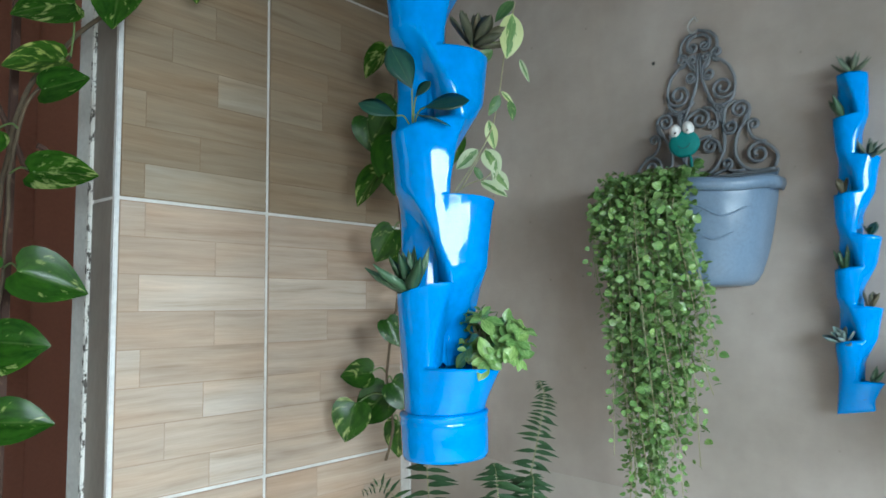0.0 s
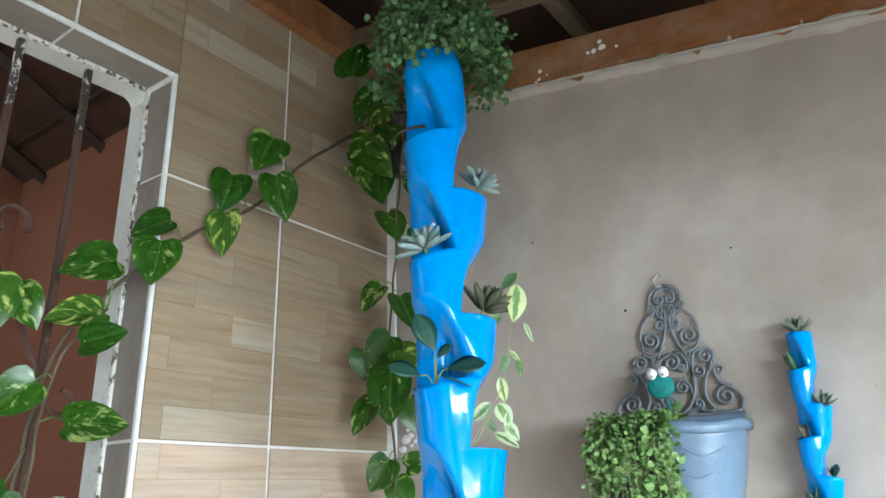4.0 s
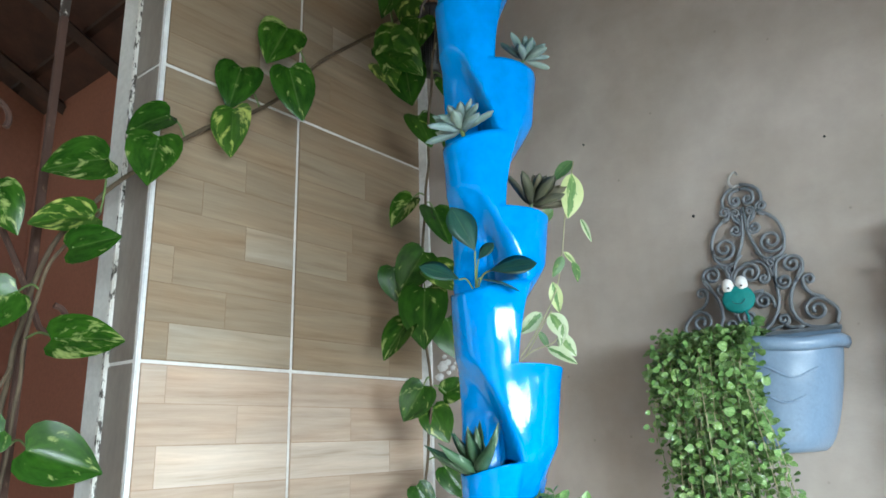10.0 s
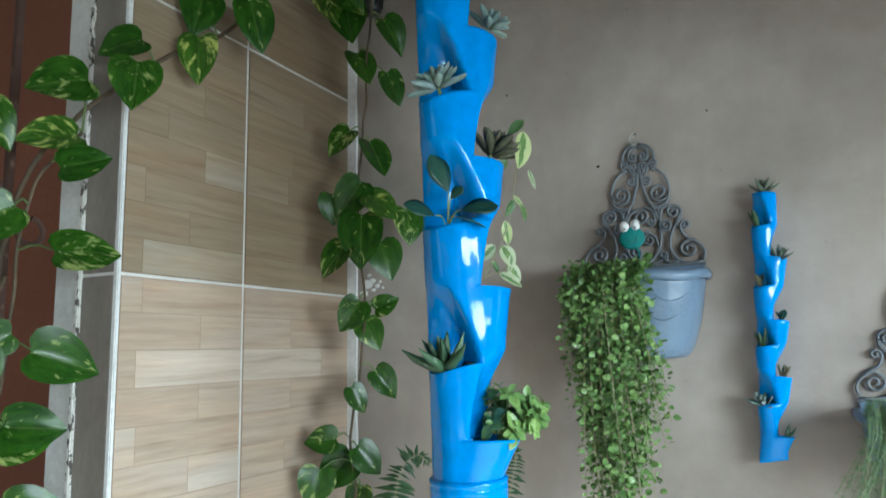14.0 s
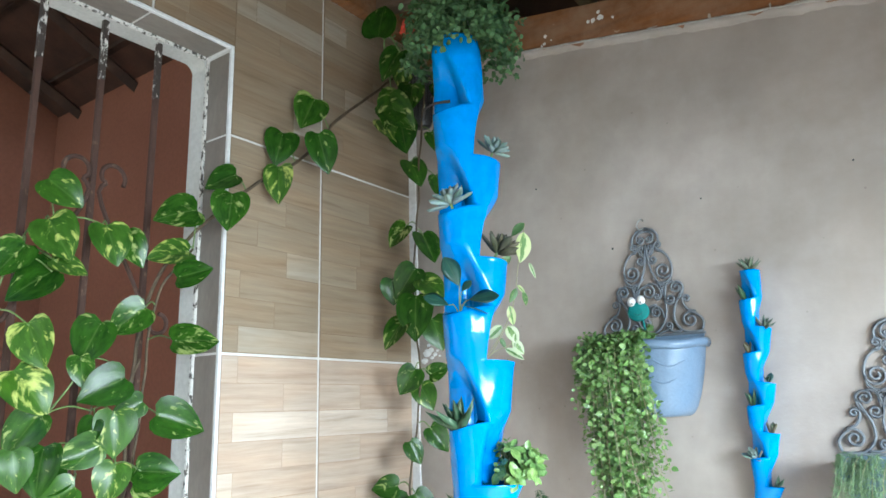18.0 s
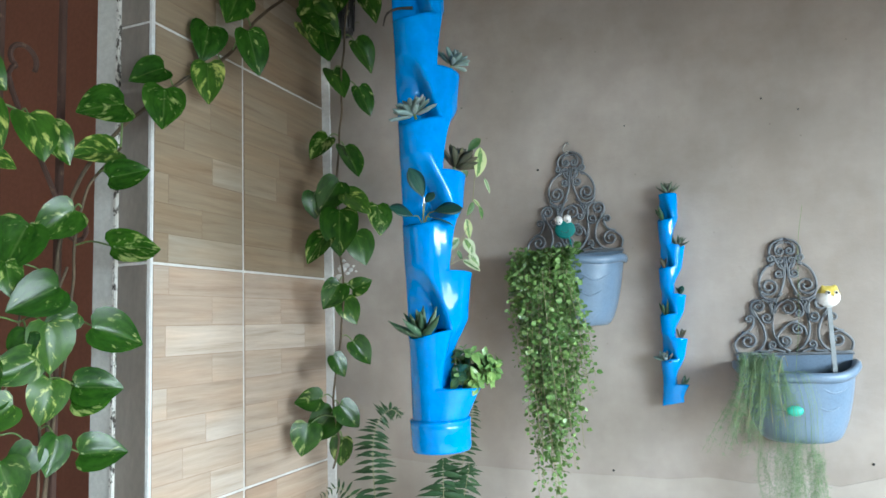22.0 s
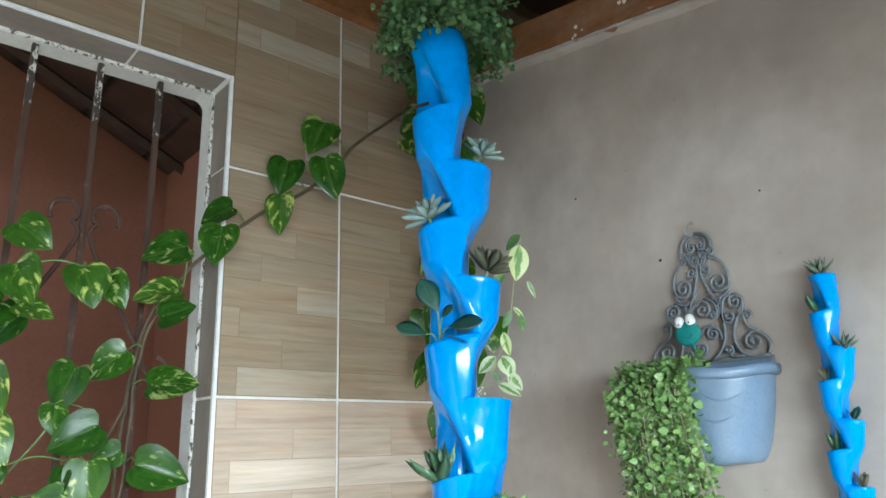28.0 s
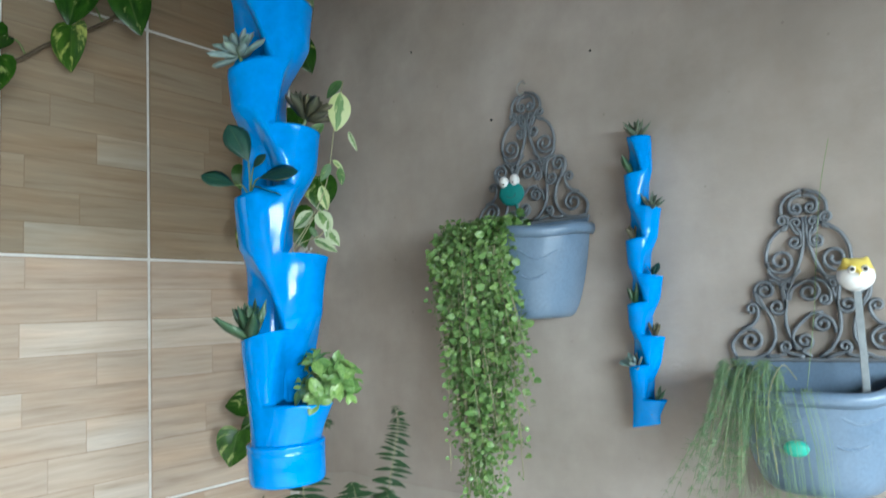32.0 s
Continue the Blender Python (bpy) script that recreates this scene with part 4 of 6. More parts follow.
def pocket_pipe(radius, height, pockets, reach, sides=64, step=0.007, top_round=0.0):
    """A pipe along z with slits at (height, bearing in degrees, push out, press in, half its breadth in degrees): below each the lip is bent out,
    above it the wall is pressed in to a scoop that narrows upwards."""
    levels = sorted({round(p[0], 5) for p in pockets})
    zs = sorted({round(i * height / round(height / step), 5) for i in range(round(height / step) + 1)} | set(levels))
    zs = [z for z in zs if z in levels or all(abs(z - l) > step * 0.45 for l in levels)]
    bm = bmesh.new()

    def ring(z, above):
        row = []
        for k in range(sides):
            a = 2 * math.pi * k / sides
            r, lift = radius, 0.0
            for zl, bearing, out, dent, slit in pockets:
                d = (math.degrees(a) - bearing + 180) % 360 - 180
                if z < zl or (z == zl and not above):
                    # the long lips taper almost straight to the next notch, the short ones bend back sooner
                    side_lip = not 180 < bearing < 300
                    s = (zl - z) / min(reach * (2.0 if side_lip else 1.4), max(zl - 0.062, 0.6 * reach))
                    q = abs(d) / (slit * 1.30)
                    if s < 1 and q < 1:
                        w = math.cos(q * math.pi / 2) ** 1.5
                        r += out * w * ((1 - s) ** 1.1 if side_lip else math.cos(s * math.pi / 2) ** 1.5)
                        lift -= (0.06 + 0.22 * zl / height) * radius * w * max(0.0, 1 - (zl - z) / (0.5 * reach))
                else:
                    s = (z - zl) / (reach * 1.2)
                    # the wall is folded in to a chord and a little hollow behind it
                    front = bearing > 180
                    half = slit * (1.12 - 0.42 * s * s)
                    turned = d + (34 if front else -10) * s
                    if s < 1 and abs(turned) < half:
                        q = turned / half
                        chord = radius * math.cos(math.radians(half)) / math.cos(math.radians(turned))
                        deep = radius - chord + dent * (1 - q * q) * (1 + 0.75 * q * (1 if front else -0.6))
                        r -= deep * (1 - s**1.5) ** 1.05 * min(1.0, 4 * (1 - abs(q))) ** 0.5
                q = d / (slit * 1.3)
                if abs(q) < 1 and abs(z - zl) < 0.5 * reach:
                    lift += ((0.13 - 0.11 * zl / height) if bearing > 180 else -0.05) * radius * math.sin(q * math.pi) * math.cos(math.pi * (z - zl) / reach) ** 2
            wob = Vector((2.2 * math.cos(a), 2.2 * math.sin(a), z / radius * 0.9))
            r += radius * 0.024 * noise.noise(wob) + radius * 0.006 * noise.noise(wob * 2.3)
            r = max(r, 0.14 * radius)
            if top_round and z > height - top_round:
                q = (z - height + top_round) / top_round
                r *= math.sqrt(max(0.0, 1 - (0.5 * q) ** 2))
            row.append(bm.verts.new((r * math.cos(a), r * math.sin(a), z + lift)))
        return row

    last = ring(zs[0], True)
    for z in zs[1:]:
        low_ring = ring(z, False)
        for k in range(sides):
            bm.faces.new((last[k], last[(k + 1) % sides], low_ring[(k + 1) % sides], low_ring[k]))
        last = low_ring
        if z in levels:
            high = ring(z, True)
            bearing, slit = [(p[1], p[4]) for p in pockets if round(p[0], 5) == z][0]
            for k in range(sides):
                a0, a1 = (360 * k / sides - bearing + 180) % 360 - 180, (360 * (k + 1) / sides - bearing + 180) % 360 - 180
                if abs(a0) >= slit or abs(a1) >= slit:
                    bm.faces.new((low_ring[k], low_ring[(k + 1) % sides], high[(k + 1) % sides], high[k]))
            last = high
    bmesh.ops.remove_doubles(bm, verts=bm.verts, dist=2e-5)
    return bm


def pocket_soil(radius, z, bearing, out):
    """The soil that fills one pocket."""
    bm = bmesh.new()
    pts = []
    for k in range(13):
        d = -36 + 72 * k / 12
        r = radius + out * math.cos(math.radians(d)) - 0.005
        pts.append((r * math.cos(math.radians(bearing + d)), r * math.sin(math.radians(bearing + d))))
    for k in range(13):
        d = 36 - 72 * k / 12
        r = radius * 0.25
        pts.append((r * math.cos(math.radians(bearing + d)), r * math.sin(math.radians(bearing + d))))
    lo, hi = [[bm.verts.new((x, y, z - h + (0.002 * noise.noise(Vector((x * 300, y * 300, 0)))))) for x, y in pts] for h in (0.03, 0.012)]
    bm.faces.new(hi)
    bm.faces.new(lo[::-1])
    for k in range(26):
        bm.faces.new((lo[k], hi[k], hi[(k + 1) % 26], lo[(k + 1) % 26]))
    return bm


def frame_from(foot, head, right_bearing):
    """Axes whose z runs from foot to head and whose x points along the bearing."""
    z = (Vector(head) - Vector(foot)).normalized()
    x = Vector((math.cos(radians(right_bearing)), math.sin(radians(right_bearing)), 0))
    x = (x - z * x.dot(z)).normalized()
    return Matrix.Translation(foot) @ Matrix((x, z.cross(x), z)).transposed().to_4x4()


FOOT, HEAD = (-0.925, 1.043, 1.345), (-0.938, 1.006, 2.556)
TM = frame_from(FOOT, HEAD, 43)
tower = thing("pipe_planter", FOOT, "tall glossy blue pipe planter with moulded pockets, hanging from a wire", "planter", m=TM)
TR = 0.0635
LB, RB = 229, -4                # bearings of the two rows of pockets
T_POCKETS = [(z, RB - (34 if k == 0 else 0), 0.036 if k == 0 else 0.031, 0.030, 62.0) if k % 2 == 0 else (z, LB + (8 if k == 3 else 0), 0.013, 0.042, 64.0 if k == 3 else 52.0) for k, z in enumerate((0.140, 0.268, 0.408, 0.528, 0.645, 0.768, 0.893, 1.022))]
pipe = part("pipe", pocket_pipe(TR, 1.212, T_POCKETS, 0.128, 88, 0.005, 0.045), BLUE, tower, "", True, True)
sol = pipe.modifiers.new("thickness", "SOLIDIFY")
sol.thickness, sol.offset = 0.0035, -1
cap = lathe(bmesh.new(), [(0.060, -0.002), (0.0670, -0.003), (0.0690, 0.003), (0.0698, 0.030), (0.0702, 0.048), (0.0709, 0.050), (0.0709, 0.054), (0.0703, 0.056), (0.0703, 0.061), (0.0714, 0.063), (0.0714, 0.067), (0.0695, 0.069), (0.066, 0.070)], (0, 0, 0), 56)
part("end_cap", cap, BLUE, tower, "blue end cap with two raised bands", True, True)
for z, b, _, _, _ in T_POCKETS:
    part("soil", pocket_soil(TR, z, b, 0.008), SOIL, tower, "", False, True)
part("hanger", rod([(-0.055, 0, 1.18), (-0.03, 0, 1.30), (0, 0, 1.40), (0.03, 0, 1.30), (0.055, 0, 1.18)], 0.0014, 6), WIRE, tower, "thin wire hanger", True, True)
up_wire = smooth_line([(0, 0, 1.40), (0.002, 0, 1.425), (0.013, 0, 1.445), (0.016, 0, 1.470), (0.004, 0, 1.490), (-0.010, 0, 1.475), (-0.008, 0, 1.450), (0.003, 0, 1.435), (0.012, 0, 1.52), (0.03, 0.0, 1.66)], 4)
part("hook_wire", rod(up_wire, 0.0021, 6), WIRE, tower, "twisted wire eye", True, True)


def tower_at(bearing, r, z):
    a = math.radians(bearing)
    return TM @ Vector((r * math.cos(a), r * math.sin(a), z))


tube = thing("pipe_planter", (-0.441, 1.55, 1.392), "slim glossy blue pipe planter with moulded pockets on the grey wall", "planter", m=frame_from((-0.441, 1.548, 1.392), (-0.419, 1.553, 1.974), 2))
SM = WORLD[tube.name]
S_POCKETS = [(z, -6, 0.017, 0.006, 62.0) if k % 2 == 0 else (z, 236, 0.008, 0.008, 58.0) for k, z in enumerate((0.054, 0.121, 0.181, 0.246, 0.302, 0.376, 0.439, 0.511))]
tbm = pocket_pipe(0.0255, 0.582, S_POCKETS, 0.062, 44, 0.005)
for v in tbm.verts:
    q = max(0.0, 1 - v.co.z / 0.06)
    v.co.y *= 1 - 0.82 * q**1.3
    v.co.x *= 1 + 0.12 * q
    v.co.z += 0.005 * q * (v.co.x / 0.025)
tpipe = part("pipe", tbm, BLUE, tube, "", True, True)
tsol = tpipe.modifiers.new("thickness", "SOLIDIFY")
tsol.thickness, tsol.offset = 0.002, -1
for z, b, _, _, _ in S_POCKETS:
    part("soil", pocket_soil(0.0215, z, b, 0.004), SOIL, tube, "", False, True)
part("wall_screw", rod([(0, 0.019, 0.53), (0, 0.037, 0.53)], 0.0025, 6), WIRE, tube, "", False, True)


# ---- small plants ----


def rosette(name, at, mesh, count, length, label, lean=(0, 0, 1), open_low=75.0, open_high=15.0, group="", wide=1.0, category="succulent", stem=0.0):
    """Leaves set round a short stem by the golden angle, the outer ones lying flatter and longer."""
    at, axis = Vector(at), Vector(lean).normalized()
    th = thing(name, at, label, category, group)
    q = Vector((0, 0, 1)).rotation_difference(axis)
    part("stem", rod([at - axis * 0.012, at + axis * (stem + 0.15 * length)], 0.035 * length + 0.001, 6), STEM_GREEN, th)
    turn = rnd(0, 6)
    for k in range(count):
        s = k / max(1, count - 1)
        tilt = math.radians(open_low + (open_high - open_low) * s + rnd(-6, 6))
        a = turn + k * 2.39996
        d = q @ Vector((math.sin(tilt) * math.cos(a), math.sin(tilt) * math.sin(a), math.cos(tilt)))
        size = length * (1 - 0.45 * s) * rnd(0.9, 1.08)
        leaf(mesh, th, set_along(at + axis * (stem * rnd(0.6, 1.0) + 0.12 * length * s), d, axis), size, wide=wide)
    return th


def bush(name, at, mesh, count, spread, size, label, lean, group="", stem_mat=STEM_GREEN, droop=0.0):
    """Twigs fanning from one place, each with pairs of leaves and a tip cluster."""
    at = Vector(at)
    th = thing(name, at, label, "plant", group)
    for k in range(count):
        d = Vector((lean[0] + rnd(-1, 1) * spread[0], lean[1] + rnd(-1, 1) * spread[1], lean[2] + rnd(-1, 1) * spread[2]))
        mid, end = at + d * 0.5 + Vector((0, 0, 0.012)), at + d - Vector((0, 0, droop * d.length * rnd(0.3, 1)))
        line = smooth_line([at, mid, end], 4)
        part("twig", rod(line, 0.0016, 5), stem_mat, th)
        axis = (end - mid).normalized() + Vector((rnd(-0.3, 0.6), rnd(-0.7, 0.2), rnd(0.1, 0.8)))
        axis.normalize()
        q = Vector((0, 0, 1)).rotation_difference(axis)
        turn = rnd(0, 6)
        for j in range(7):
            tilt = math.radians((82 if j < 5 else 40) + rnd(-14, 14))
            a = turn + j * 2.39996
            out = q @ Vector((math.sin(tilt) * math.cos(a), math.sin(tilt) * math.sin(a), math.cos(tilt)))
            p = end - axis * (0.012 if j < 5 else 0.0) * rnd(0.4, 1.2)
            leaf(mesh, th, set_along(p, out, axis), size * rnd(0.6, 1.15) * (1.0 if j < 5 else 0.65))
    return th


# plants in the pockets of the tall planter
VIEW = Vector((0.66, -0.75, 0.0))          # from the corner into the porch
SIDE = Vector((0.75, 0.66, 0.0))
rosette("succulent", tower_at(LB, 0.062, 0.775), SPOON, 24, 0.066, "powdery grey-green ghost-plant rosette in a blue pocket", (-0.15, -0.35, 1.0), 90, 40, "succulents in the tall planter")
rosette("succulent", tower_at(RB - 6, 0.072, 0.905), SPOON, 23, 0.054, "upright powdery grey succulent in a blue pocket", (0.35, 0.1, 0.8), 88, 5, "succulents in the tall planter", stem=0.012)
rosette("succulent", tower_at(RB - 3, 0.064, 0.65), SPOON_BRONZE, 26, 0.068, "dark bronze succulent rosette in a blue pocket", (0.45, 0.25, 1.0), 75, 15, "succulents in the tall planter", stem=0.015)
rosette("aloe", tower_at(LB - 8, 0.060, 0.258), SPIKE, 15, 0.085, "small spotted aloe with pointed leaves in a blue pocket", (-0.1, -0.2, 1.0), 58, 8, "succulents in the tall planter")

# paddle-leaved plant
pep_at = tower_at(LB + 5, 0.058, 0.522)
pep = thing("peperomia", pep_at, "peperomia with a few deep green paddle leaves in a blue pocket", "plant")
for u, v, w, size, ang, tilt in ((0.0, 0.055, 0.01, 0.076, 115, 0.25), (0.02, 0.022, 0.02, 0.070, 12, 0.45), (0.005, 0.008, 0.03, 0.06, -14, 0.9), (-0.025, 0.012, 0.01, 0.062, 158, 0.4), (0.006, 0.045, 0.0, 0.034, 50, 0.5)):
    base = pep_at + SIDE * u + Vector((0, 0, v)) + VIEW * w
    tip = SIDE * math.cos(radians(ang)) + Vector((0, 0, math.sin(radians(ang)))) + VIEW * 0.15
    part("stalk", rod(smooth_line([pep_at - Vector((0, 0, 0.01)), pep_at * 0.5 + base * 0.5 + Vector((0, 0, 0.006)), base], 3), 0.0013, 5), STEM_GREEN, pep)
    leaf(PADDLE, pep, set_along(base, tip, VIEW * (1 - tilt) + Vector((0, 0, 1)) * tilt + SIDE * 0.1), size, wide=1.1)

bush("peperomia", tower_at(RB - 8, 0.072, 0.135), FLESHY, 27, (0.056, 0.046, 0.040), 0.034, "bushy bright green peperomia spilling from a blue pocket", (0.020, 0.0, 0.058), droop=0.12)

# cream-edged ivy that climbs out of two pockets
ivy_at = tower_at(RB - 2, 0.070, 0.41)
ivy = thing("variegated_ivy", ivy_at, "thin-stemmed ivy with cream-edged leaves rising from a blue pocket", "plant")
ivy_lines = [[(-0.045, 0.0), (-0.009, 0.052), (0.022, 0.11), (0.036, 0.169), (0.046, 0.237), (0.065, 0.325)], [(-0.043, 0.0), (-0.018, 0.019), (0.012, 0.03), (0.024, 0.044)], [(-0.03, 0.01), (0.0, 0.06), (0.014, 0.08)]]
for line in ivy_lines:
    pts = smooth_line([ivy_at + SIDE * u + Vector((0, 0, v)) + VIEW * 0.005 for u, v in line], 5)
    part("stem", rod(pts, 0.0011, 5), STEM_PALE, ivy)
# stalk end across and up, bearing of the tip, length, breadth, kind
for u, v, ang, size, wide, mesh in ((0.063, 0.326, -138, 0.045, 0.9, IVY_GREEN), (0.060, 0.302, -96, 0.075, 1.15, IVY_GOLD), (0.027, 0.243, -143, 0.054, 0.8, IVY_GREEN), (0.072, 0.230, -70, 0.042, 0.4, IVY), (0.036, 0.165, -117, 0.038, 0.9, IVY_GREEN), (0.053, 0.157, -80, 0.034, 1.0, IVY_GREEN), (0.018, 0.125, -79, 0.049, 0.8, IVY_GOLD), (0.0, 0.078, -139, 0.048, 0.9, IVY), (0.012, 0.077, -62, 0.047, 1.2, IVY), (0.024, 0.044, -54, 0.042, 1.0, IVY), (0.003, 0.023, -29, 0.05, 0.7, IVY), (0.008, 0.0, -81, 0.038, 1.1, IVY), (0.030, 0.060, -100, 0.034, 0.7, IVY), (-0.006, 0.050, -60, 0.03, 0.8, IVY_GREEN), (0.040, 0.175, -45, 0.03, 0.7, IVY_GOLD)):
    base = ivy_at + SIDE * u + Vector((0, 0, v)) + VIEW * rnd(-0.005, 0.012)
    tip = SIDE * math.cos(radians(ang)) + Vector((0, 0, math.sin(radians(ang)))) + VIEW * rnd(-0.15, 0.25)
    leaf(mesh, ivy, set_along(base, tip, VIEW + Vector((0, 0, rnd(0.1, 0.5))) + SIDE * rnd(-0.5, 0.5)), size, wide=wide)

# dry twig in the topmost pocket
tw = tower_at(200, 0.066, 1.03)
twig = thing("dry_twig", tw, "dark dry twig hanging out of a blue pocket", "twig")
part("twig", rod(smooth_line([tower_at(235, 0.05, 1.036), tw + Vector((0, 0, 0.008)), tw + Vector((-0.022, -0.012, -0.006)), tw + Vector((-0.03, -0.016, -0.035))], 4), 0.0040, 6, taper=lambda s: 1 - 0.6 * s), DARK_BARK, twig)


def dome_plant(name, at, mesh, strands, size, label, reach, drop, picked, shell=0):
    """A cushion of thin trailing strands with small round leaves along them."""
    th = thing(name, at, label, "plant")
    at = Vector(at)
    places = []
    for k in range(strands):
        a = k * 2.39996
        h = rnd(0.0, 1.0)
        r = reach * math.sqrt(rnd(0.15, 1.0))
        top = Vector((math.cos(a) * r * 0.55, math.sin(a) * r * 0.55, drop[0] * (1.05 - 0.6 * (r / reach) ** 2) * rnd(0.75, 1.1)))
        end = Vector((math.cos(a) * r, math.sin(a) * r, rnd(drop[1], drop[0] * 0.65)))
        line = smooth_line([at + Vector((math.cos(a), math.sin(a), 0)) * 0.02, at + top, at + end], 5)
        if k % 3 == 0:
            part("strand", rod(line, 0.0009, 4), STEM_GREEN, th)
        for p in line[3:]:
            for _ in range(3):
                out = Vector((rnd(-1, 1), rnd(-1, 1), rnd(-0.6, 0.8)))
                if out.length < 0.1:
                    continue
                q = p + out.normalized() * rnd(0.0, 0.012)
                face = (q - at).normalized() + Vector((rnd(-0.7, 0.7), rnd(-0.7, 0.7), rnd(0.0, 0.9)))
                places.append((set_along(q, out, face), size * rnd(0.65, 1.2)))
    for k in range(shell):
        a, e = rnd(0, 2 * math.pi), radians(rnd(-22, 65))
        d = Vector((math.cos(a) * math.cos(e), math.sin(a) * math.cos(e), math.sin(e)))
        r = 1 + 0.28 * noise.noise(d * 3.1) + 0.12 * noise.noise(d * 8)
        q = at + Vector((d.x * reach * 0.9 * r, d.y * reach * 0.9 * r, d.z * drop[0] * r)) * rnd(0.86, 1.03)
        places.append((set_along(q, Vector((rnd(-1, 1), rnd(-1, 1), rnd(-1, 0.3))), d + Vector((rnd(-0.7, 0.7), rnd(-0.7, 0.7), rnd(-0.2, 0.9)))), size * rnd(0.65, 1.15)))
    places = [(m, s) for m, s in places if not ((m.translation - at).xy.length < 0.095 and m.translation.z < at.z + 0.012)]
    random.shuffle(places)
    for m, s in places[:picked]:
        leaf(mesh, th, m, s)
    joined_leaves("foliage", mesh, th, places[picked:], "mass of small round leaves")
    return th


dome_plant("trailing_plant", tuple(TM @ Vector((0.014, 0.0, 1.200))), ROUND_MUTED, 130, 0.0130, "cushion of small muted green leaves on the tall planter", 0.165, (0.14, -0.07), 280, 2100)

# plants of the slim planter
for (z, b), mesh, n, size, label, lean in zip(
    [(0.582, 0)] + [(z, b) for z, b, _, _, _ in S_POCKETS],
    (SPIKE_GREY, SPIKE, SPOON, SPOON_BRONZE, SPIKE, PADDLE, SPOON_BRONZE, SPIKE_GREY, SPIKE),
    (16, 6, 14, 8, 5, 4, 9, 13, 5),
    (0.046, 0.040, 0.040, 0.036, 0.046, 0.032, 0.034, 0.042, 0.048),
    ("tuft of small grey-green pointed leaves on the slim planter", "stubby upright green succulent in the slim planter", "pale grey rosette succulent in the slim planter", "small dark succulent in the slim planter", "single upright green succulent in the slim planter", "round-leaved green succulent in the slim planter", "small bronze rosette in the slim planter", "spiky grey-green succulent in the slim planter", "upright pointed green succulent in the slim planter"),
    ((0, 0, 1), (0.4, -0.2, 1), (-0.2, -0.6, 1), (0.3, -0.2, 1), (-0.2, -0.2, 1), (0.2, -0.2, 1), (-0.1, -0.3, 1), (0.5, -0.2, 1), (-0.4, -0.2, 1)),
):
    r = 0.0 if z == 0.582 else 0.024
    a = radians(b)
    at = SM @ Vector((r * math.cos(a), -0.006, z - (0.006 if r else 0.0)))
    rosette("succulent", at, mesh, n, size, label, lean, 70 if n > 9 else 30, 5, "succulents in the slim planter")

# ---- wall planters with scrollwork backs ----


def volute(cx, cz, r, turns, start, way, tail=()):
    """A spiral in (x, z) from its eye outwards, run on to the tail points."""
    n = int(14 * turns) + 2
    pts = []
    for k in range(n):
        s = k / (n - 1)
        a = math.radians(start) + way * (s - 1) * turns * 2 * math.pi
        rr = r * (0.22 + 0.78 * s)
        pts.append((cx + rr * math.cos(a), cz + rr * math.sin(a)))
    return pts + list(tail)


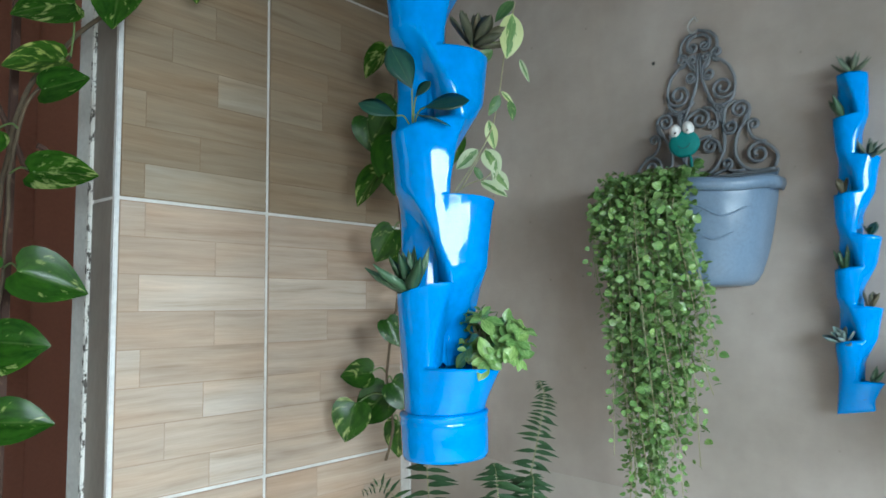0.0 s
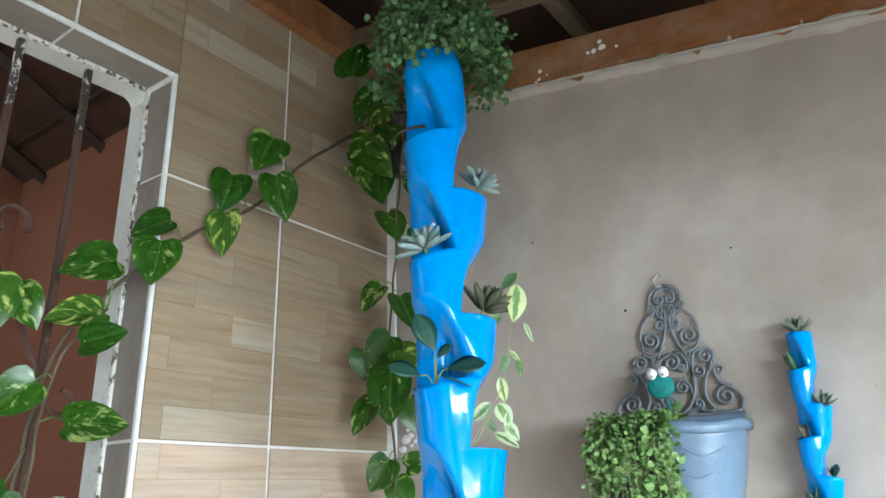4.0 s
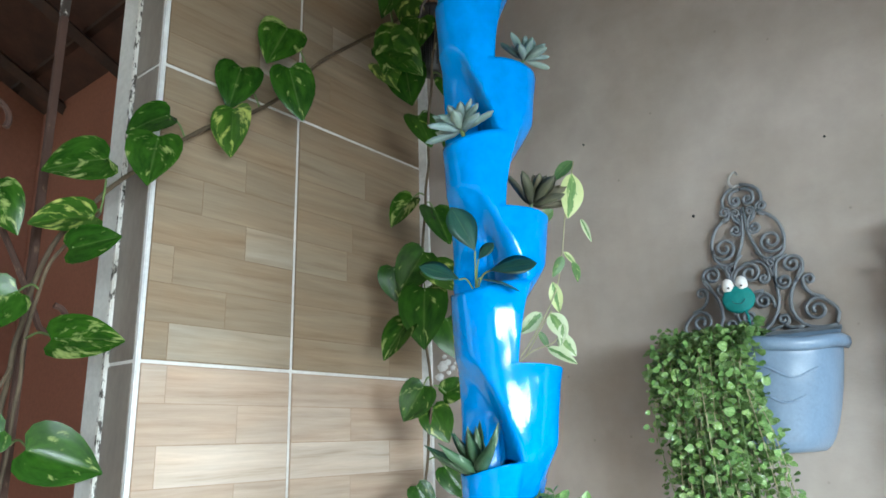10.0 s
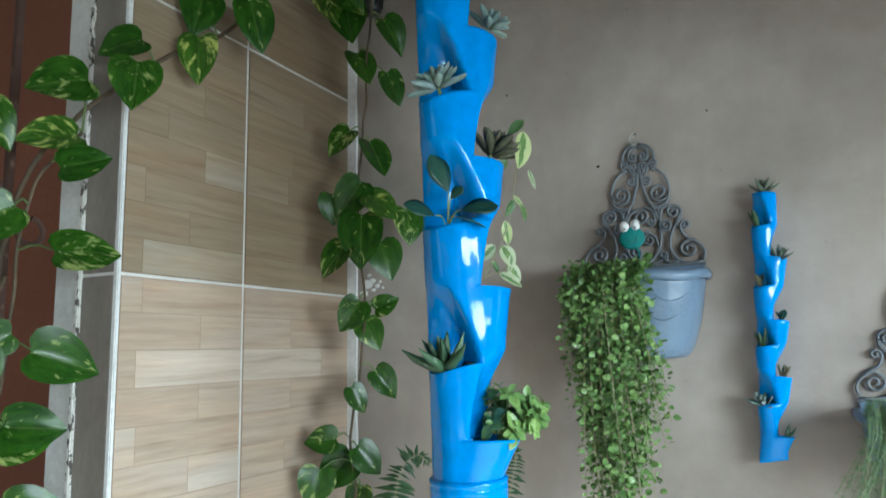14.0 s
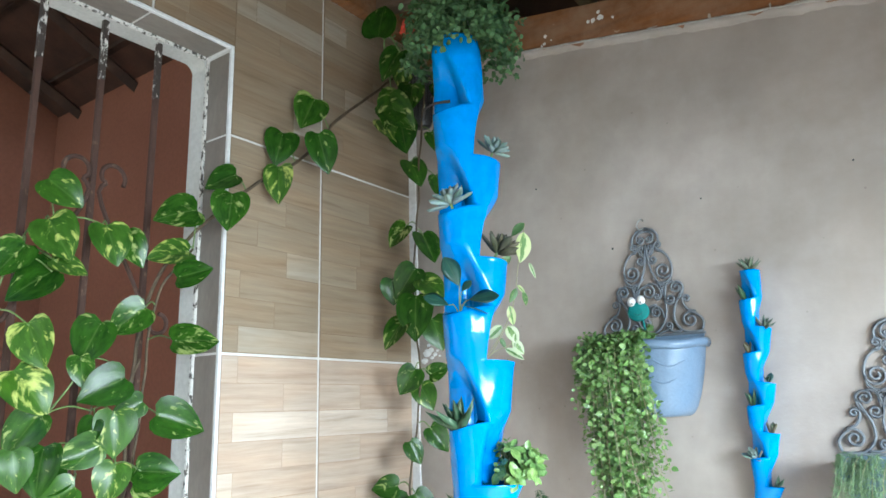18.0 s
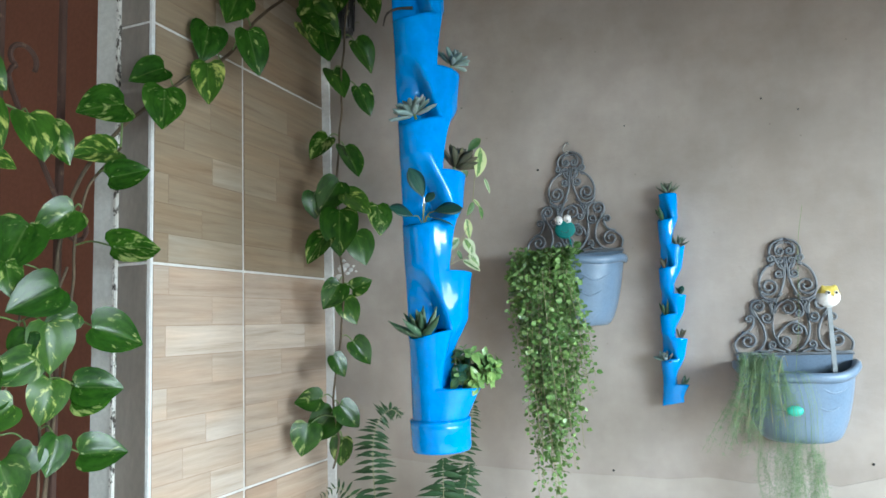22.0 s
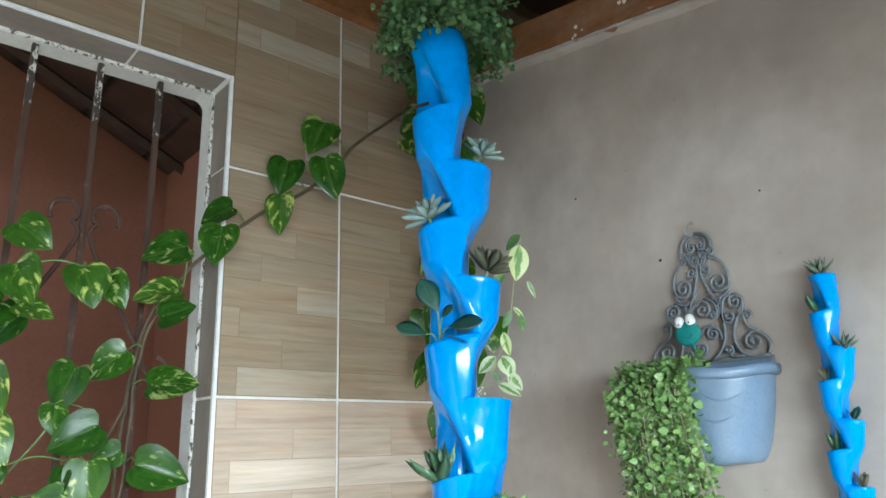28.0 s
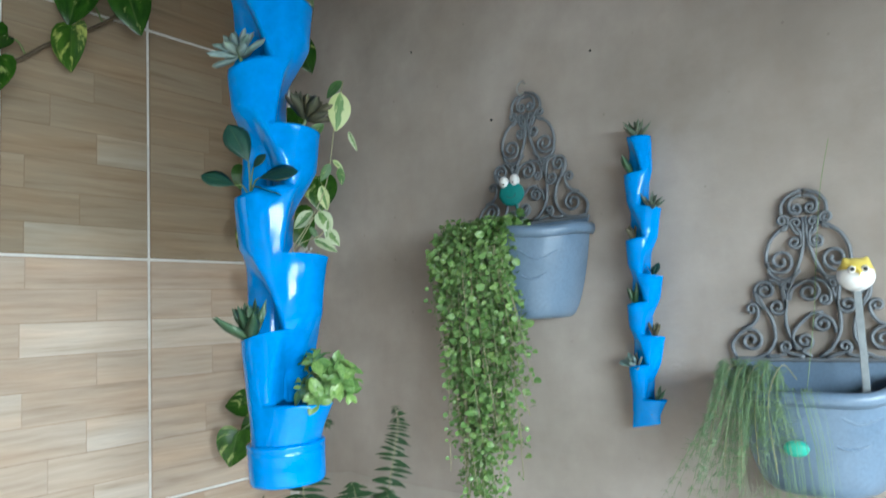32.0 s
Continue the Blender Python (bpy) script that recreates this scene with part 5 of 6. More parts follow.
def scroll_lines():
    """The scrolls of one back panel, about its middle, above the rim; each goes with its mirror image."""
    half = [
        volute(0.107, 0.046, 0.022, 1.5, 60, -1, [(0.134, 0.052), (0.142, 0.036), (0.136, 0.017)]),
        [(0.136, 0.014), (0.105, 0.013), (0.080, 0.022), (0.064, 0.050), (0.068, 0.085), (0.082, 0.112), (0.093, 0.136)],
        volute(0.101, 0.104, 0.011, 1.2, 180, 1, [(0.092, 0.090), (0.102, 0.075), (0.122, 0.067)]),
        volute(0.076, 0.138, 0.018, 1.5, 0, -1, [(0.091, 0.120), (0.078, 0.104)]),
        volute(0.057, 0.107, 0.015, 1.4, 180, -1, [(0.042, 0.122), (0.045, 0.142), (0.058, 0.154), (0.070, 0.156)]),
        volute(0.047, 0.034, 0.011, 1.3, -90, -1, [(0.034, 0.020), (0.018, 0.015)]),
        [(0.047, 0.023), (0.062, 0.017), (0.082, 0.018)],
        volute(0.038, 0.145, 0.010, 1.3, 0, -1, [(0.045, 0.130), (0.044, 0.114)]),
        volute(0.045, 0.190, 0.024, 1.6, -10, 1, [(0.068, 0.207), (0.058, 0.232), (0.040, 0.248), (0.026, 0.257)]),
        [(0.068, 0.190), (0.065, 0.168), (0.050, 0.156), (0.030, 0.157), (0.014, 0.172)],
        volute(0.018, 0.223, 0.012, 1.4, 180, -1, [(0.008, 0.240), (0.015, 0.250)]),
        volute(0.036, 0.264, 0.010, 1.3, 180, 1, [(0.030, 0.250), (0.040, 0.246)]),
        volute(0.014, 0.258, 0.009, 1.3, 0, -1, [(0.018, 0.244), (0.010, 0.236)]),
        volute(0.012, 0.284, 0.011, 1.3, 0, 1, [(0.022, 0.297), (0.012, 0.306), (0.001, 0.307)]),
        [(0.037, 0.273), (0.037, 0.292), (0.024, 0.309), (0.001, 0.317)],
        [(0.002, 0.268), (0.005, 0.215), (0.019, 0.173), (0.035, 0.138), (0.044, 0.095), (0.042, 0.060), (0.026, 0.030), (0.006, 0.016)],
    ]
    middle = [
        volute(-0.016, 0.044, 0.014, 1.4, -80, -1, [(-0.028, 0.028), (-0.036, 0.050), (-0.026, 0.070), (-0.002, 0.092), (0.018, 0.094)]),
        volute(0.016, 0.074, 0.015, 1.4, 80, -1, [(0.032, 0.078), (0.036, 0.058)]),
        volute(-0.003, 0.132, 0.020, 1.4, 100, 1, [(-0.028, 0.140), (-0.036, 0.118)]),
        volute(0.022, 0.118, 0.010, 1.3, 0, 1, [(0.032, 0.132), (0.022, 0.150), (0.004, 0.155)]),
    ]
    return [[(s * x, z) for x, z in line] for line in half for s in (-1, 1)] + middle


def wall_planter(at, label, hook, sag):
    """A half-round planter with a waved rim, a scrollwork back panel and a wall hook."""
    x0, y0, z0 = at                                     # middle of the rim, at the wall
    th = thing("wall_planter", (x0, y0, z0 - 0.2), label, "planter", "wall planters")
    wide, deep = 0.148, 0.145
    n = 28

    def shell(inset, depth_in, heights):
        rings = []
        for h, f in heights:
            ring = []
            for k in range(n + 1):
                a = math.pi * k / n
                c, s = math.cos(a), math.sin(a)
                rx, ry = (wide * f - inset), (deep * (0.35 + 0.65 * f) - inset)
                ring.append((x0 - rx * math.copysign(abs(c) ** 0.8, c), y0 - ry * abs(s) ** 0.75 - 0.002, z0 - h))
            rings.append(ring)
        return rings

    def rim_dip(k):
        a = math.pi * k / n
        return -sag * math.sin(a) ** 1.5 + 0.005 * math.cos(4 * a) * math.sin(a)

    bm = bmesh.new()
    outer = shell(0.0, 0, [(0.0, 0.96), (0.03, 0.93), (0.06, 0.90), (0.09, 0.865), (0.12, 0.82), (0.15, 0.765), (0.175, 0.70), (0.19, 0.64), (0.198, 0.57), (0.2, 0.48)])
    # shallow moulded waves across the belly
    for i, ring in enumerate(outer):
        for k in range(n + 1):
            x, y, z = ring[k]
            wave = 0.0028 * math.sin(i * 2.2 + 1.7 * math.sin(k * 0.42))
            ring[k] = (x, y - wave * math.sin(math.pi * k / n), z + rim_dip(k) * max(0.0, 1 - i / 4))
    inner = shell(0.005, 0, [(0.15, 0.72), (0.08, 0.855), (0.0, 0.95)])
    inner[2] = [(x, y, z + rim_dip(k)) for k, (x, y, z) in enumerate(inner[2])]
    inner[1] = [(x, y, z + 0.4 * rim_dip(k)) for k, (x, y, z) in enumerate(inner[1])]
    grid = [[bm.verts.new(p) for p in ring] for ring in outer]
    for a, b in zip(grid, grid[1:]):
        for k in range(n):
            bm.faces.new((a[k], a[k + 1], b[k + 1], b[k]))
    bm.faces.new(grid[-1])
    ins = [[bm.verts.new(p) for p in ring] for ring in inner]
    for a, b in zip(ins, ins[1:]):
        for k in range(n):
            bm.faces.new((a[k], a[k + 1], b[k + 1], b[k]))
    bm.faces.new(ins[0])
    for k in range(n):
        bm.faces.new((grid[0][k], ins[-1][k], ins[-1][k + 1], grid[0][k + 1]))
    part("bowl", bm, PLANTER, th, "", True)
    rim = bmesh.new()
    sections = []
    for k in range(n + 1):
        a = math.pi * k / n
        c, s = math.cos(a), math.sin(a)
        cx, cs = math.copysign(abs(c) ** 0.8, c), abs(s) ** 0.75
        dip = rim_dip(k)
        ring = []
        for off, h in ((-0.004, 0.0), (0.004, 0.003), (0.010, -0.001), (0.011, -0.012), (0.005, -0.022), (-0.004, -0.018)):
            ring.append(rim.verts.new((x0 - (wide * 0.96 + off) * cx, y0 - (deep * 0.97 + off) * cs - 0.001, z0 + dip + h)))
        sections.append(ring)
    for a, b in zip(sections, sections[1:]):
        for k in range(6):
            rim.faces.new((a[k], a[(k + 1) % 6], b[(k + 1) % 6], b[k]))
    rim.faces.new(sections[0])
    rim.faces.new(sections[-1][::-1])
    part("rim", rim, PLANTER, th, "", True)
    part("back_plate", prism(bmesh.new(), [(x0 - wide * 0.62, z0 - 0.19), (x0 + wide * 0.62, z0 - 0.19), (x0 + wide * 0.95, z0 + 0.019), (x0 - wide * 0.95, z0 + 0.019)], y0 - 0.006, y0 - 0.001), PLANTER, th)
    for w in (0, 1):
        ridge = []
        for k in range(25):
            u = -0.118 + 0.236 * k / 24
            f = 0.893 - 0.052 * w
            rx, ry = wide * f, deep * (0.35 + 0.65 * f)
            c = max(-0.999, min(0.999, u / rx))
            s = (1 - abs(c) ** 2.5) ** 0.5
            ridge.append((x0 + u, y0 - ry * s**0.75 - 0.001, z0 - 0.063 - 0.042 * w + 0.011 * math.sin(u * 62 + w)))
        part("wave_ridge", rod(smooth_line(ridge, 2), 0.0026, 6), PLANTER, th, "", True)
    for line in scroll_lines():
        pts = smooth_line([(x0 + x, y0 - 0.007, z0 + 0.008 + z) for x, z in line], 2)
        part("scroll", rod(pts, 0.0034, 6, flat=1.3, up=(0, 1, 0)), SCROLL, th, "dark grey moulded scroll", True)
    part("scroll_rail", rod([(x0 - 0.142, y0 - 0.006, z0 + 0.018), (x0 + 0.142, y0 - 0.006, z0 + 0.018)], 0.0042, 6), SCROLL, th)
    so = shell(0.009, 0, [(0.062, 0.905), (0.075, 0.89)])
    sb = bmesh.new()
    lo, hi = [[sb.verts.new(p) for p in ring] for ring in (so[1], so[0])]
    sb.faces.new(hi)
    sb.faces.new(lo[::-1])
    for k in range(n):
        sb.faces.new((lo[k], lo[k + 1], hi[k + 1], hi[k]))
    part("soil", sb, SOIL, th)
    if hook:
        pts = smooth_line([(x0 - 0.004, y0 + 0.004, z0 + 0.350), (x0 - 0.004, y0 - 0.012, z0 + 0.352), (x0 - 0.012, y0 - 0.016, z0 + 0.344), (x0 - 0.018, y0 - 0.012, z0 + 0.334), (x0 - 0.012, y0 - 0.012, z0 + 0.322), (x0, y0 - 0.01, z0 + 0.324)], 4)
        part("hook", rod(pts, 0.0022, 6), WIRE, th, "bent wire hook")
    return th


P1 = (-0.695, 1.588, 1.812)
P2 = (-0.132, 1.588, 1.503)
wall_planter(P1, "grey-blue plastic wall planter with scrollwork back, overgrown by a trailing plant", True, 0.008)
wall_planter(P2, "grey-blue plastic wall planter with scrollwork back and feathery foliage", False, 0.030)

# cascade of round leaves over the first planter
cascade = thing("trailing_plant", (P1[0] - 0.08, 1.50, P1[2] - 0.03), "thick cascade of small glossy round green leaves over the planter", "plant")
places = []
for k in range(112):
    big = rnd(0.72, 1.22)
    s = rnd(0, 1) ** 0.85
    x = P1[0] - 0.138 + 0.155 * s - 0.010 * (1 - s) ** 2
    root = Vector((x, rnd(1.47, 1.55), P1[2] - 0.02))
    length = rnd(0.14, 0.44) + (0.25 * math.sin(math.pi * min(1.0, s * 1.1)) if k % 5 < 3 else 0.0)
    front = 1.435 - 0.035 * math.sin(math.pi * s) + rnd(-0.03, 0.03)
    x -= 0.035 * (k % 8 == 0) * rnd(0.3, 1.0)
    if k % 16 == 3:                                     # short sprays that stand away at the top
        x, length = P1[0] - 0.108 - rnd(0.0, 0.018), rnd(0.05, 0.12)
    drift = (0.5 - s) * 0.03 * length / 0.6 + rnd(-0.040, 0.034) + (0.045 if k % 9 == 4 else 0.0)
    line = smooth_line([root, (x - 0.01, (root.y + front) / 2, P1[2] + 0.014 - 0.05 * (1 - s) ** 1.5 + 0.03 * noise.noise(Vector((x * 22, 0, 3))) + rnd(-0.016, 0.016)), (x + rnd(-0.02, 0.02), front, P1[2] - 0.03 - 0.045 * (1 - s) ** 1.5), (x + drift * 0.5 + rnd(-0.012, 0.015), front + rnd(-0.012, 0.012), P1[2] - 0.03 - length * 0.5), (x + drift + 0.01, front + rnd(-0.005, 0.03), P1[2] - 0.03 - length)], 7 + int(length * 19))
    part("strand", rod(line, 0.0009, 4), STEM_PALE if k % 3 else STEM_GREEN, cascade)
    turn = rnd(0, 6)
    for j, p in enumerate(line[3:]):
        if rnd(0, 1) < 0.12:
            continue
        for side in (0, 1):
            a = turn + j * 1.57 + side * math.pi + rnd(-0.5, 0.5)
            out = Vector((math.cos(a), math.sin(a) * 0.8 - 0.25, rnd(-0.7, 0.45)))
            places.append((set_along(p + out.normalized() * rnd(0.002, 0.014), out, Vector((rnd(-1.6, 1.7), rnd(-1.4, 0.3), rnd(-0.8, 1.6)))), 0.0143 * big * rnd(0.55, 1.3)))
random.shuffle(places)
for m, s in places[:300]:
    leaf(ROUND, cascade, m, s)
joined_leaves("foliage", ROUND, cascade, places[300:], "mass of small glossy round leaves")

# feathery threads over the second planter
wisp = thing("feathery_plant", (P2[0] - 0.08, 1.50, P2[2] - 0.02), "feathery thread-leaved plant trailing over the planter rim", "plant")
threads = bmesh.new()


def hairs(p, count, reach, thick, fall):
    for _ in range(count):
        d = Vector((rnd(-1, 0.8), rnd(-1, 0.7), rnd(-1.0, 0.5) - fall)).normalized() * rnd(0.4, 1.0) * reach
        sweep(threads, [p, p + d], thick, 3)


for k in range(58):
    # the short plumes that arch over the rim and fan away from the middle
    x = P2[0] + rnd(-0.128, -0.030)
    fan = (P2[0] - 0.03 - x)
    length, front = rnd(0.07, 0.185) * (1.0 if x < P2[0] - 0.075 else rnd(0.45, 1.0)), 1.432 + rnd(-0.03, 0.03)
    line = smooth_line([(x, rnd(1.47, 1.53), P2[2] - 0.03), (x - 0.006, (1.5 + front) / 2, P2[2] + rnd(-0.006, 0.028)), (x - 0.15 * fan, front, P2[2] - 0.045), (x - 0.9 * fan * length / 0.18 + rnd(-0.03, 0.022), front + rnd(-0.02, 0.02), P2[2] - 0.03 - length)], 6)
    sweep(threads, line, 0.0006, 3, taper=lambda q: 1 - 0.5 * q)
    for p in line[5:]:
        hairs(p, 12, 0.016, 0.00019, 0.2)
for k in range(64):
    # long fine runners, bare beside the bowl, bushy below it
    x = P2[0] + rnd(-0.112, 0.04)
    length, front = rnd(0.27, 0.52), 1.44 + rnd(-0.02, 0.05)
    drop = P2[2] - 0.185 - rnd(0.0, 0.05)
    line = smooth_line([(x - 0.02, 1.50, P2[2] - 0.035), (x - 0.015, 1.435, P2[2] - 0.02), (x, 1.425, P2[2] - 0.10), (x, front, drop)], 4)
    sweep(threads, line, 0.00022, 3)
    tail = smooth_line([(x, front, drop), (x + rnd(-0.02, 0.015), front + rnd(-0.015, 0.015), drop - 0.45 * (length - 0.2)), (x + rnd(-0.03, 0.02), front + rnd(-0.02, 0.02), P2[2] - 0.03 - length)], 9)
    sweep(threads, tail, 0.00026, 3)
    for p in tail:
        hairs(p, 6, 0.016, 0.0002, 0.1)
tagged(part("threads", threads, WISPY, wisp, "mass of hair-fine green threads"), kind="stuff")
for k in range(5):
    x = P2[0] - 0.10 + 0.020 * k
    pale = smooth_line([(x, 1.51, P2[2] - 0.01), (x - 0.012, 1.46, P2[2] + 0.018), (x - 0.03, 1.425, P2[2] - 0.04), (x - 0.055 + 0.008 * k, 1.42, P2[2] - 0.14 - 0.012 * (k % 3))], 5)
    part("pale_stem", rod(pale, 0.0008, 5), STEM_PALE, wisp)

part("tendril", rod(smooth_line([(P2[0] - 0.005, 1.50, P2[2] - 0.03), (P2[0] + 0.014, 1.515, P2[2] + 0.10), (P2[0] + 0.022, 1.535, P2[2] + 0.20), (P2[0] + 0.034, 1.56, P2[2] + 0.32), (P2[0] + 0.052, 1.575, P2[2] + 0.41)], 5), 0.0006, 5), STEM_GREEN, wisp, "hair-thin climbing tendril")

# ---- ornaments ----
frog = thing("frog_pick", (-0.712, 1.50, 1.80), "teal felt frog-face plant pick with white bead eyes", "ornament")
FC = Vector((-0.708, 1.520, 1.893))
head = lathe(bmesh.new(), [(0.004, -0.006), (0.025, -0.0055), (0.0294, -0.002), (0.0294, 0.002), (0.025, 0.0055), (0.004, 0.006)], (0, 0, 0), 28, (1.0, 0.92))
FT = Matrix.Translation(FC) @ Matrix.Rotation(radians(-8), 4, "Y") @ Matrix.Rotation(radians(12), 4, "Z") @ Matrix.Rotation(radians(90), 4, "X")
head.transform(FT)
fhead = part("face", head, TEAL, frog, "", True)
for u in (-0.0125, 0.0125):
    eye = bmesh.new()
    bmesh.ops.create_uvsphere(eye, u_segments=14, v_segments=10, radius=0.0120, matrix=FT @ Matrix.Translation((u, 0.029, 0.0)) @ Matrix.Diagonal((0.95, 1.22, 0.95, 1.0)))
    bead = part("eye", eye, WHITE_GLAZE, frog, "white bead eye", True)
    pup = bmesh.new()
    bmesh.ops.create_uvsphere(pup, u_segments=8, v_segments=6, radius=0.0022, matrix=FT @ Matrix.Translation((u * 0.92, 0.0225, 0.0114)))
    part("pupil", pup, INK, bead, "", True)
part("smile", rod([FT @ Vector((0.012 * math.cos(a), 0.001 + 0.011 * math.sin(a), 0.0068)) for a in (radians(200 + 14 * k) for k in range(11))], 0.0006, 5), INK, fhead)
part("stick", rod([FT @ Vector((0.004, -0.018, -0.002)), (-0.693, 1.515, 1.86), (-0.688, 1.51, 1.77)], 0.0028, 6), TEAL, frog, "teal stick")

owl = thing("owl_pick", (-0.052, 1.47, 1.45), "white and yellow ceramic owl on a cloudy plastic stake", "ornament")
OC = Vector((-0.048, 1.497, 1.665))
body = bmesh.new()
bmesh.ops.create_uvsphere(body, u_segments=24, v_segments=16, radius=0.0275)
for v in body.verts:
    v.co.z *= 1.0 - 0.06 * (v.co.z < 0)
    v.co.x *= 1.04 - 0.10 * max(0.0, v.co.z / 0.0275)
    v.co.y *= 0.9
OT = Matrix.Translation(OC) @ Matrix.Rotation(radians(18), 4, "Z")
body.transform(OT)
part("body", body, WHITE_GLAZE, owl, "", True)
hood = bmesh.new()
rows = []
for i in range(9):
    ring = []
    for k in range(32):
        deg = 360 * k / 32
        off = (deg - 270 + 180) % 360 - 180                  # bearing from the front
        edge = 20 - 16 * math.exp(-((off / 15) ** 2)) - 38 * max(0.0, math.cos(math.radians(off - 150)))
        e = math.radians(89 + (edge - 89) * i / 8)
        ear = math.exp(-(((abs(off) - 62) / 15) ** 2)) * math.exp(-(((math.degrees(e) - 52) / 12) ** 2))
        r = 0.0286 + 0.0045 * ear
        a = math.radians(deg)
        ring.append(hood.verts.new(OT @ Vector((r * math.cos(e) * math.cos(a), 0.9 * r * math.cos(e) * math.sin(a), r * math.sin(e) + 0.004 * ear))))
    rows.append(ring)
for a, b in zip(rows, rows[1:]):
    for k in range(32):
        hood.faces.new((a[k], a[(k + 1) % 32], b[(k + 1) % 32], b[k]))
hood.faces.new(rows[0])
part("hood", hood, YELLOW_GLAZE, owl, "yellow hood with two ear points", True)
for u in (-0.0095, 0.0095):
    e = bmesh.new()
    bmesh.ops.create_uvsphere(e, u_segments=10, v_segments=8, radius=0.0062, matrix=OT @ Matrix.Translation((u, -0.0215, 0.0095)))
    ball = part("eye", e, WHITE_GLAZE, owl, "", True)
    e = bmesh.new()
    bmesh.ops.create_uvsphere(e, u_segments=10, v_segments=8, radius=0.0036, matrix=OT @ Matrix.Translation((u, -0.0255, 0.0095)))
    part("pupil", e, INK, ball, "", True)
part("beak", rod([OT @ Vector((0, -0.024, 0.008)), OT @ Vector((0, -0.0295, 0.003)), OT @ Vector((0, -0.027, -0.002))], 0.0026, 6, taper=lambda s: 1 - 0.7 * s), YELLOW_GLAZE, owl)
part("stake", boxed((OC.x - 0.0055, OC.y - 0.0025, 1.455), (OC.x + 0.0055, OC.y + 0.0025, OC.z - 0.022), 0.001), CLEAR, owl, "cloudy clear plastic stake")

disc = lathe(bmesh.new(), [(0.004, -0.004), (0.0175, -0.0035), (0.020, 0.0), (0.0175, 0.0045), (0.008, 0.0065), (0.002, 0.007)], (0, 0, 0), 26, (1.0, 0.68))
disc.transform(Matrix.Translation((P2[0] - 0.018, 1.447, 1.388)) @ Matrix.Rotation(radians(90), 4, "X"))
tagged(part("oval_badge", disc, TURQUOISE, None, "", True), "turquoise oval plastic badge on the front of the planter", "badge")

# ---- pothos ----


def nearest(lines, p):
    return min((q for line in lines for q in line), key=lambda q: (q - p).length)


def pothos(name, at, label, stems, leaves, plane, light=(), grow=1.0):
    """Vine stems with heart-shaped leaves: (x, y, z of the stalk end, bearing of the tip in the plane, length)."""
    th = thing(name, at, label, "vine")
    lines = []
    for pts, r, mat in stems:
        line = smooth_line(pts, 6)
        line = [p + Vector((noise.noise(p * 14) * 0.006, noise.noise(p * 14 + Vector((5, 0, 0))) * 0.006, 0)) for p in line]
        lines.append(line)
        part("stem", rod(line, r, 7), mat, th, "", True)
    side, face = plane
    for k, (x, y, z, ang, size) in enumerate(leaves):
        base = Vector((x, y, z)) + face * rnd(-0.015, 0.03)
        tip = side * math.cos(radians(ang)) + Vector((0, 0, math.sin(radians(ang)))) + face * rnd(-0.05, 0.35)
        look_to = face + Vector((0, 0, rnd(0.15, 0.7))) + side * rnd(-0.35, 0.35)
        meshes = HEARTS_LIGHT if k in light else HEARTS
        leaf(meshes[k % len(meshes)], th, set_along(base, tip, look_to), size * grow, wide=rnd(0.86, 1.08))
        joint = nearest(lines, base + Vector((0, 0, 0.01)))
        if (joint - base).length < 0.16:
            mid = (joint + base) / 2 + Vector((0, 0, 0.012)) - face * 0.008
            part("leaf_stalk", rod(smooth_line([joint, mid, base + tip * 0.008], 4), 0.0021, 5), STEM_GREEN, th, "", True)
    return th


FLAT = (Vector((0.53, 0.85, 0)), Vector((0.85, -0.53, 0)))
CORNER = (Vector((0.8, 0.6, 0)), Vector((0.6, -0.8, 0)))
S_DIAG = [(-1.46, 1.47, 2.86), (-1.515, 1.463, 2.82), (-1.53, 1.362, 2.721), (-1.53, 1.183, 2.558), (-1.53, 1.107, 2.465), (-1.53, 1.012, 2.371), (-1.53, 0.895, 2.288), (-1.535, 0.837, 2.244), (-1.56, 0.776, 2.183), (-1.60, 0.668, 2.04), (-1.64, 0.632, 1.924), (-1.65, 0.628, 1.86), (-1.66, 0.615, 1.72), (-1.66, 0.61, 1.45), (-1.66, 0.60, 1.12), (-1.66, 0.58, 0.95)]
L_DIAG = [(-1.5, 1.057, 2.583, -113, 0.116), (-1.51, 0.945, 2.444, -101, 0.105), (-1.46, 1.031, 2.446, -75, 0.122), (-1.49, 0.918, 2.329, -92, 0.111), (-1.52, 0.796, 2.279, -155, 0.086), (-1.5, 0.767, 2.208, -97, 0.106)]
pothos("pothos_vine", (-1.66, 0.58, WZ0), "variegated pothos vine climbing from the grille along the tiled wall", [(S_DIAG, 0.0048, STEM_BROWN)], L_DIAG, FLAT, (3,), 1.02)

L_WIN = [(-1.55, 0.701, 2.163, -163, 0.105), (-1.575, 0.7, 2.052, -166, 0.100), (-1.52, 0.633, 1.975, 17, 0.082), (-1.495, 0.614, 1.816, 6, 0.100), (-1.57, 0.336, 2.158, -36, 0.085), (-1.57, 0.348, 2.068, -61, 0.105), (-1.565, 0.471, 2.084, -69, 0.094), (-1.585, 0.524, 2.073, -54, 0.085), (-1.57, 0.303, 2.01, -127, 0.090), (-1.56, 0.367, 1.959, -148, 0.107), (-1.575, 0.367, 1.978, -16, 0.070), (-1.565, 0.325, 1.842, -69, 0.098), (-1.565, 0.479, 1.859, -116, 0.100), (-1.565, 0.584, 1.899, -141, 0.092), (-1.59, 0.45, 1.781, -81, 0.070), (-1.56, 0.543, 1.732, -153, 0.100), (-1.535, 0.609, 1.649, -16, 0.110)]
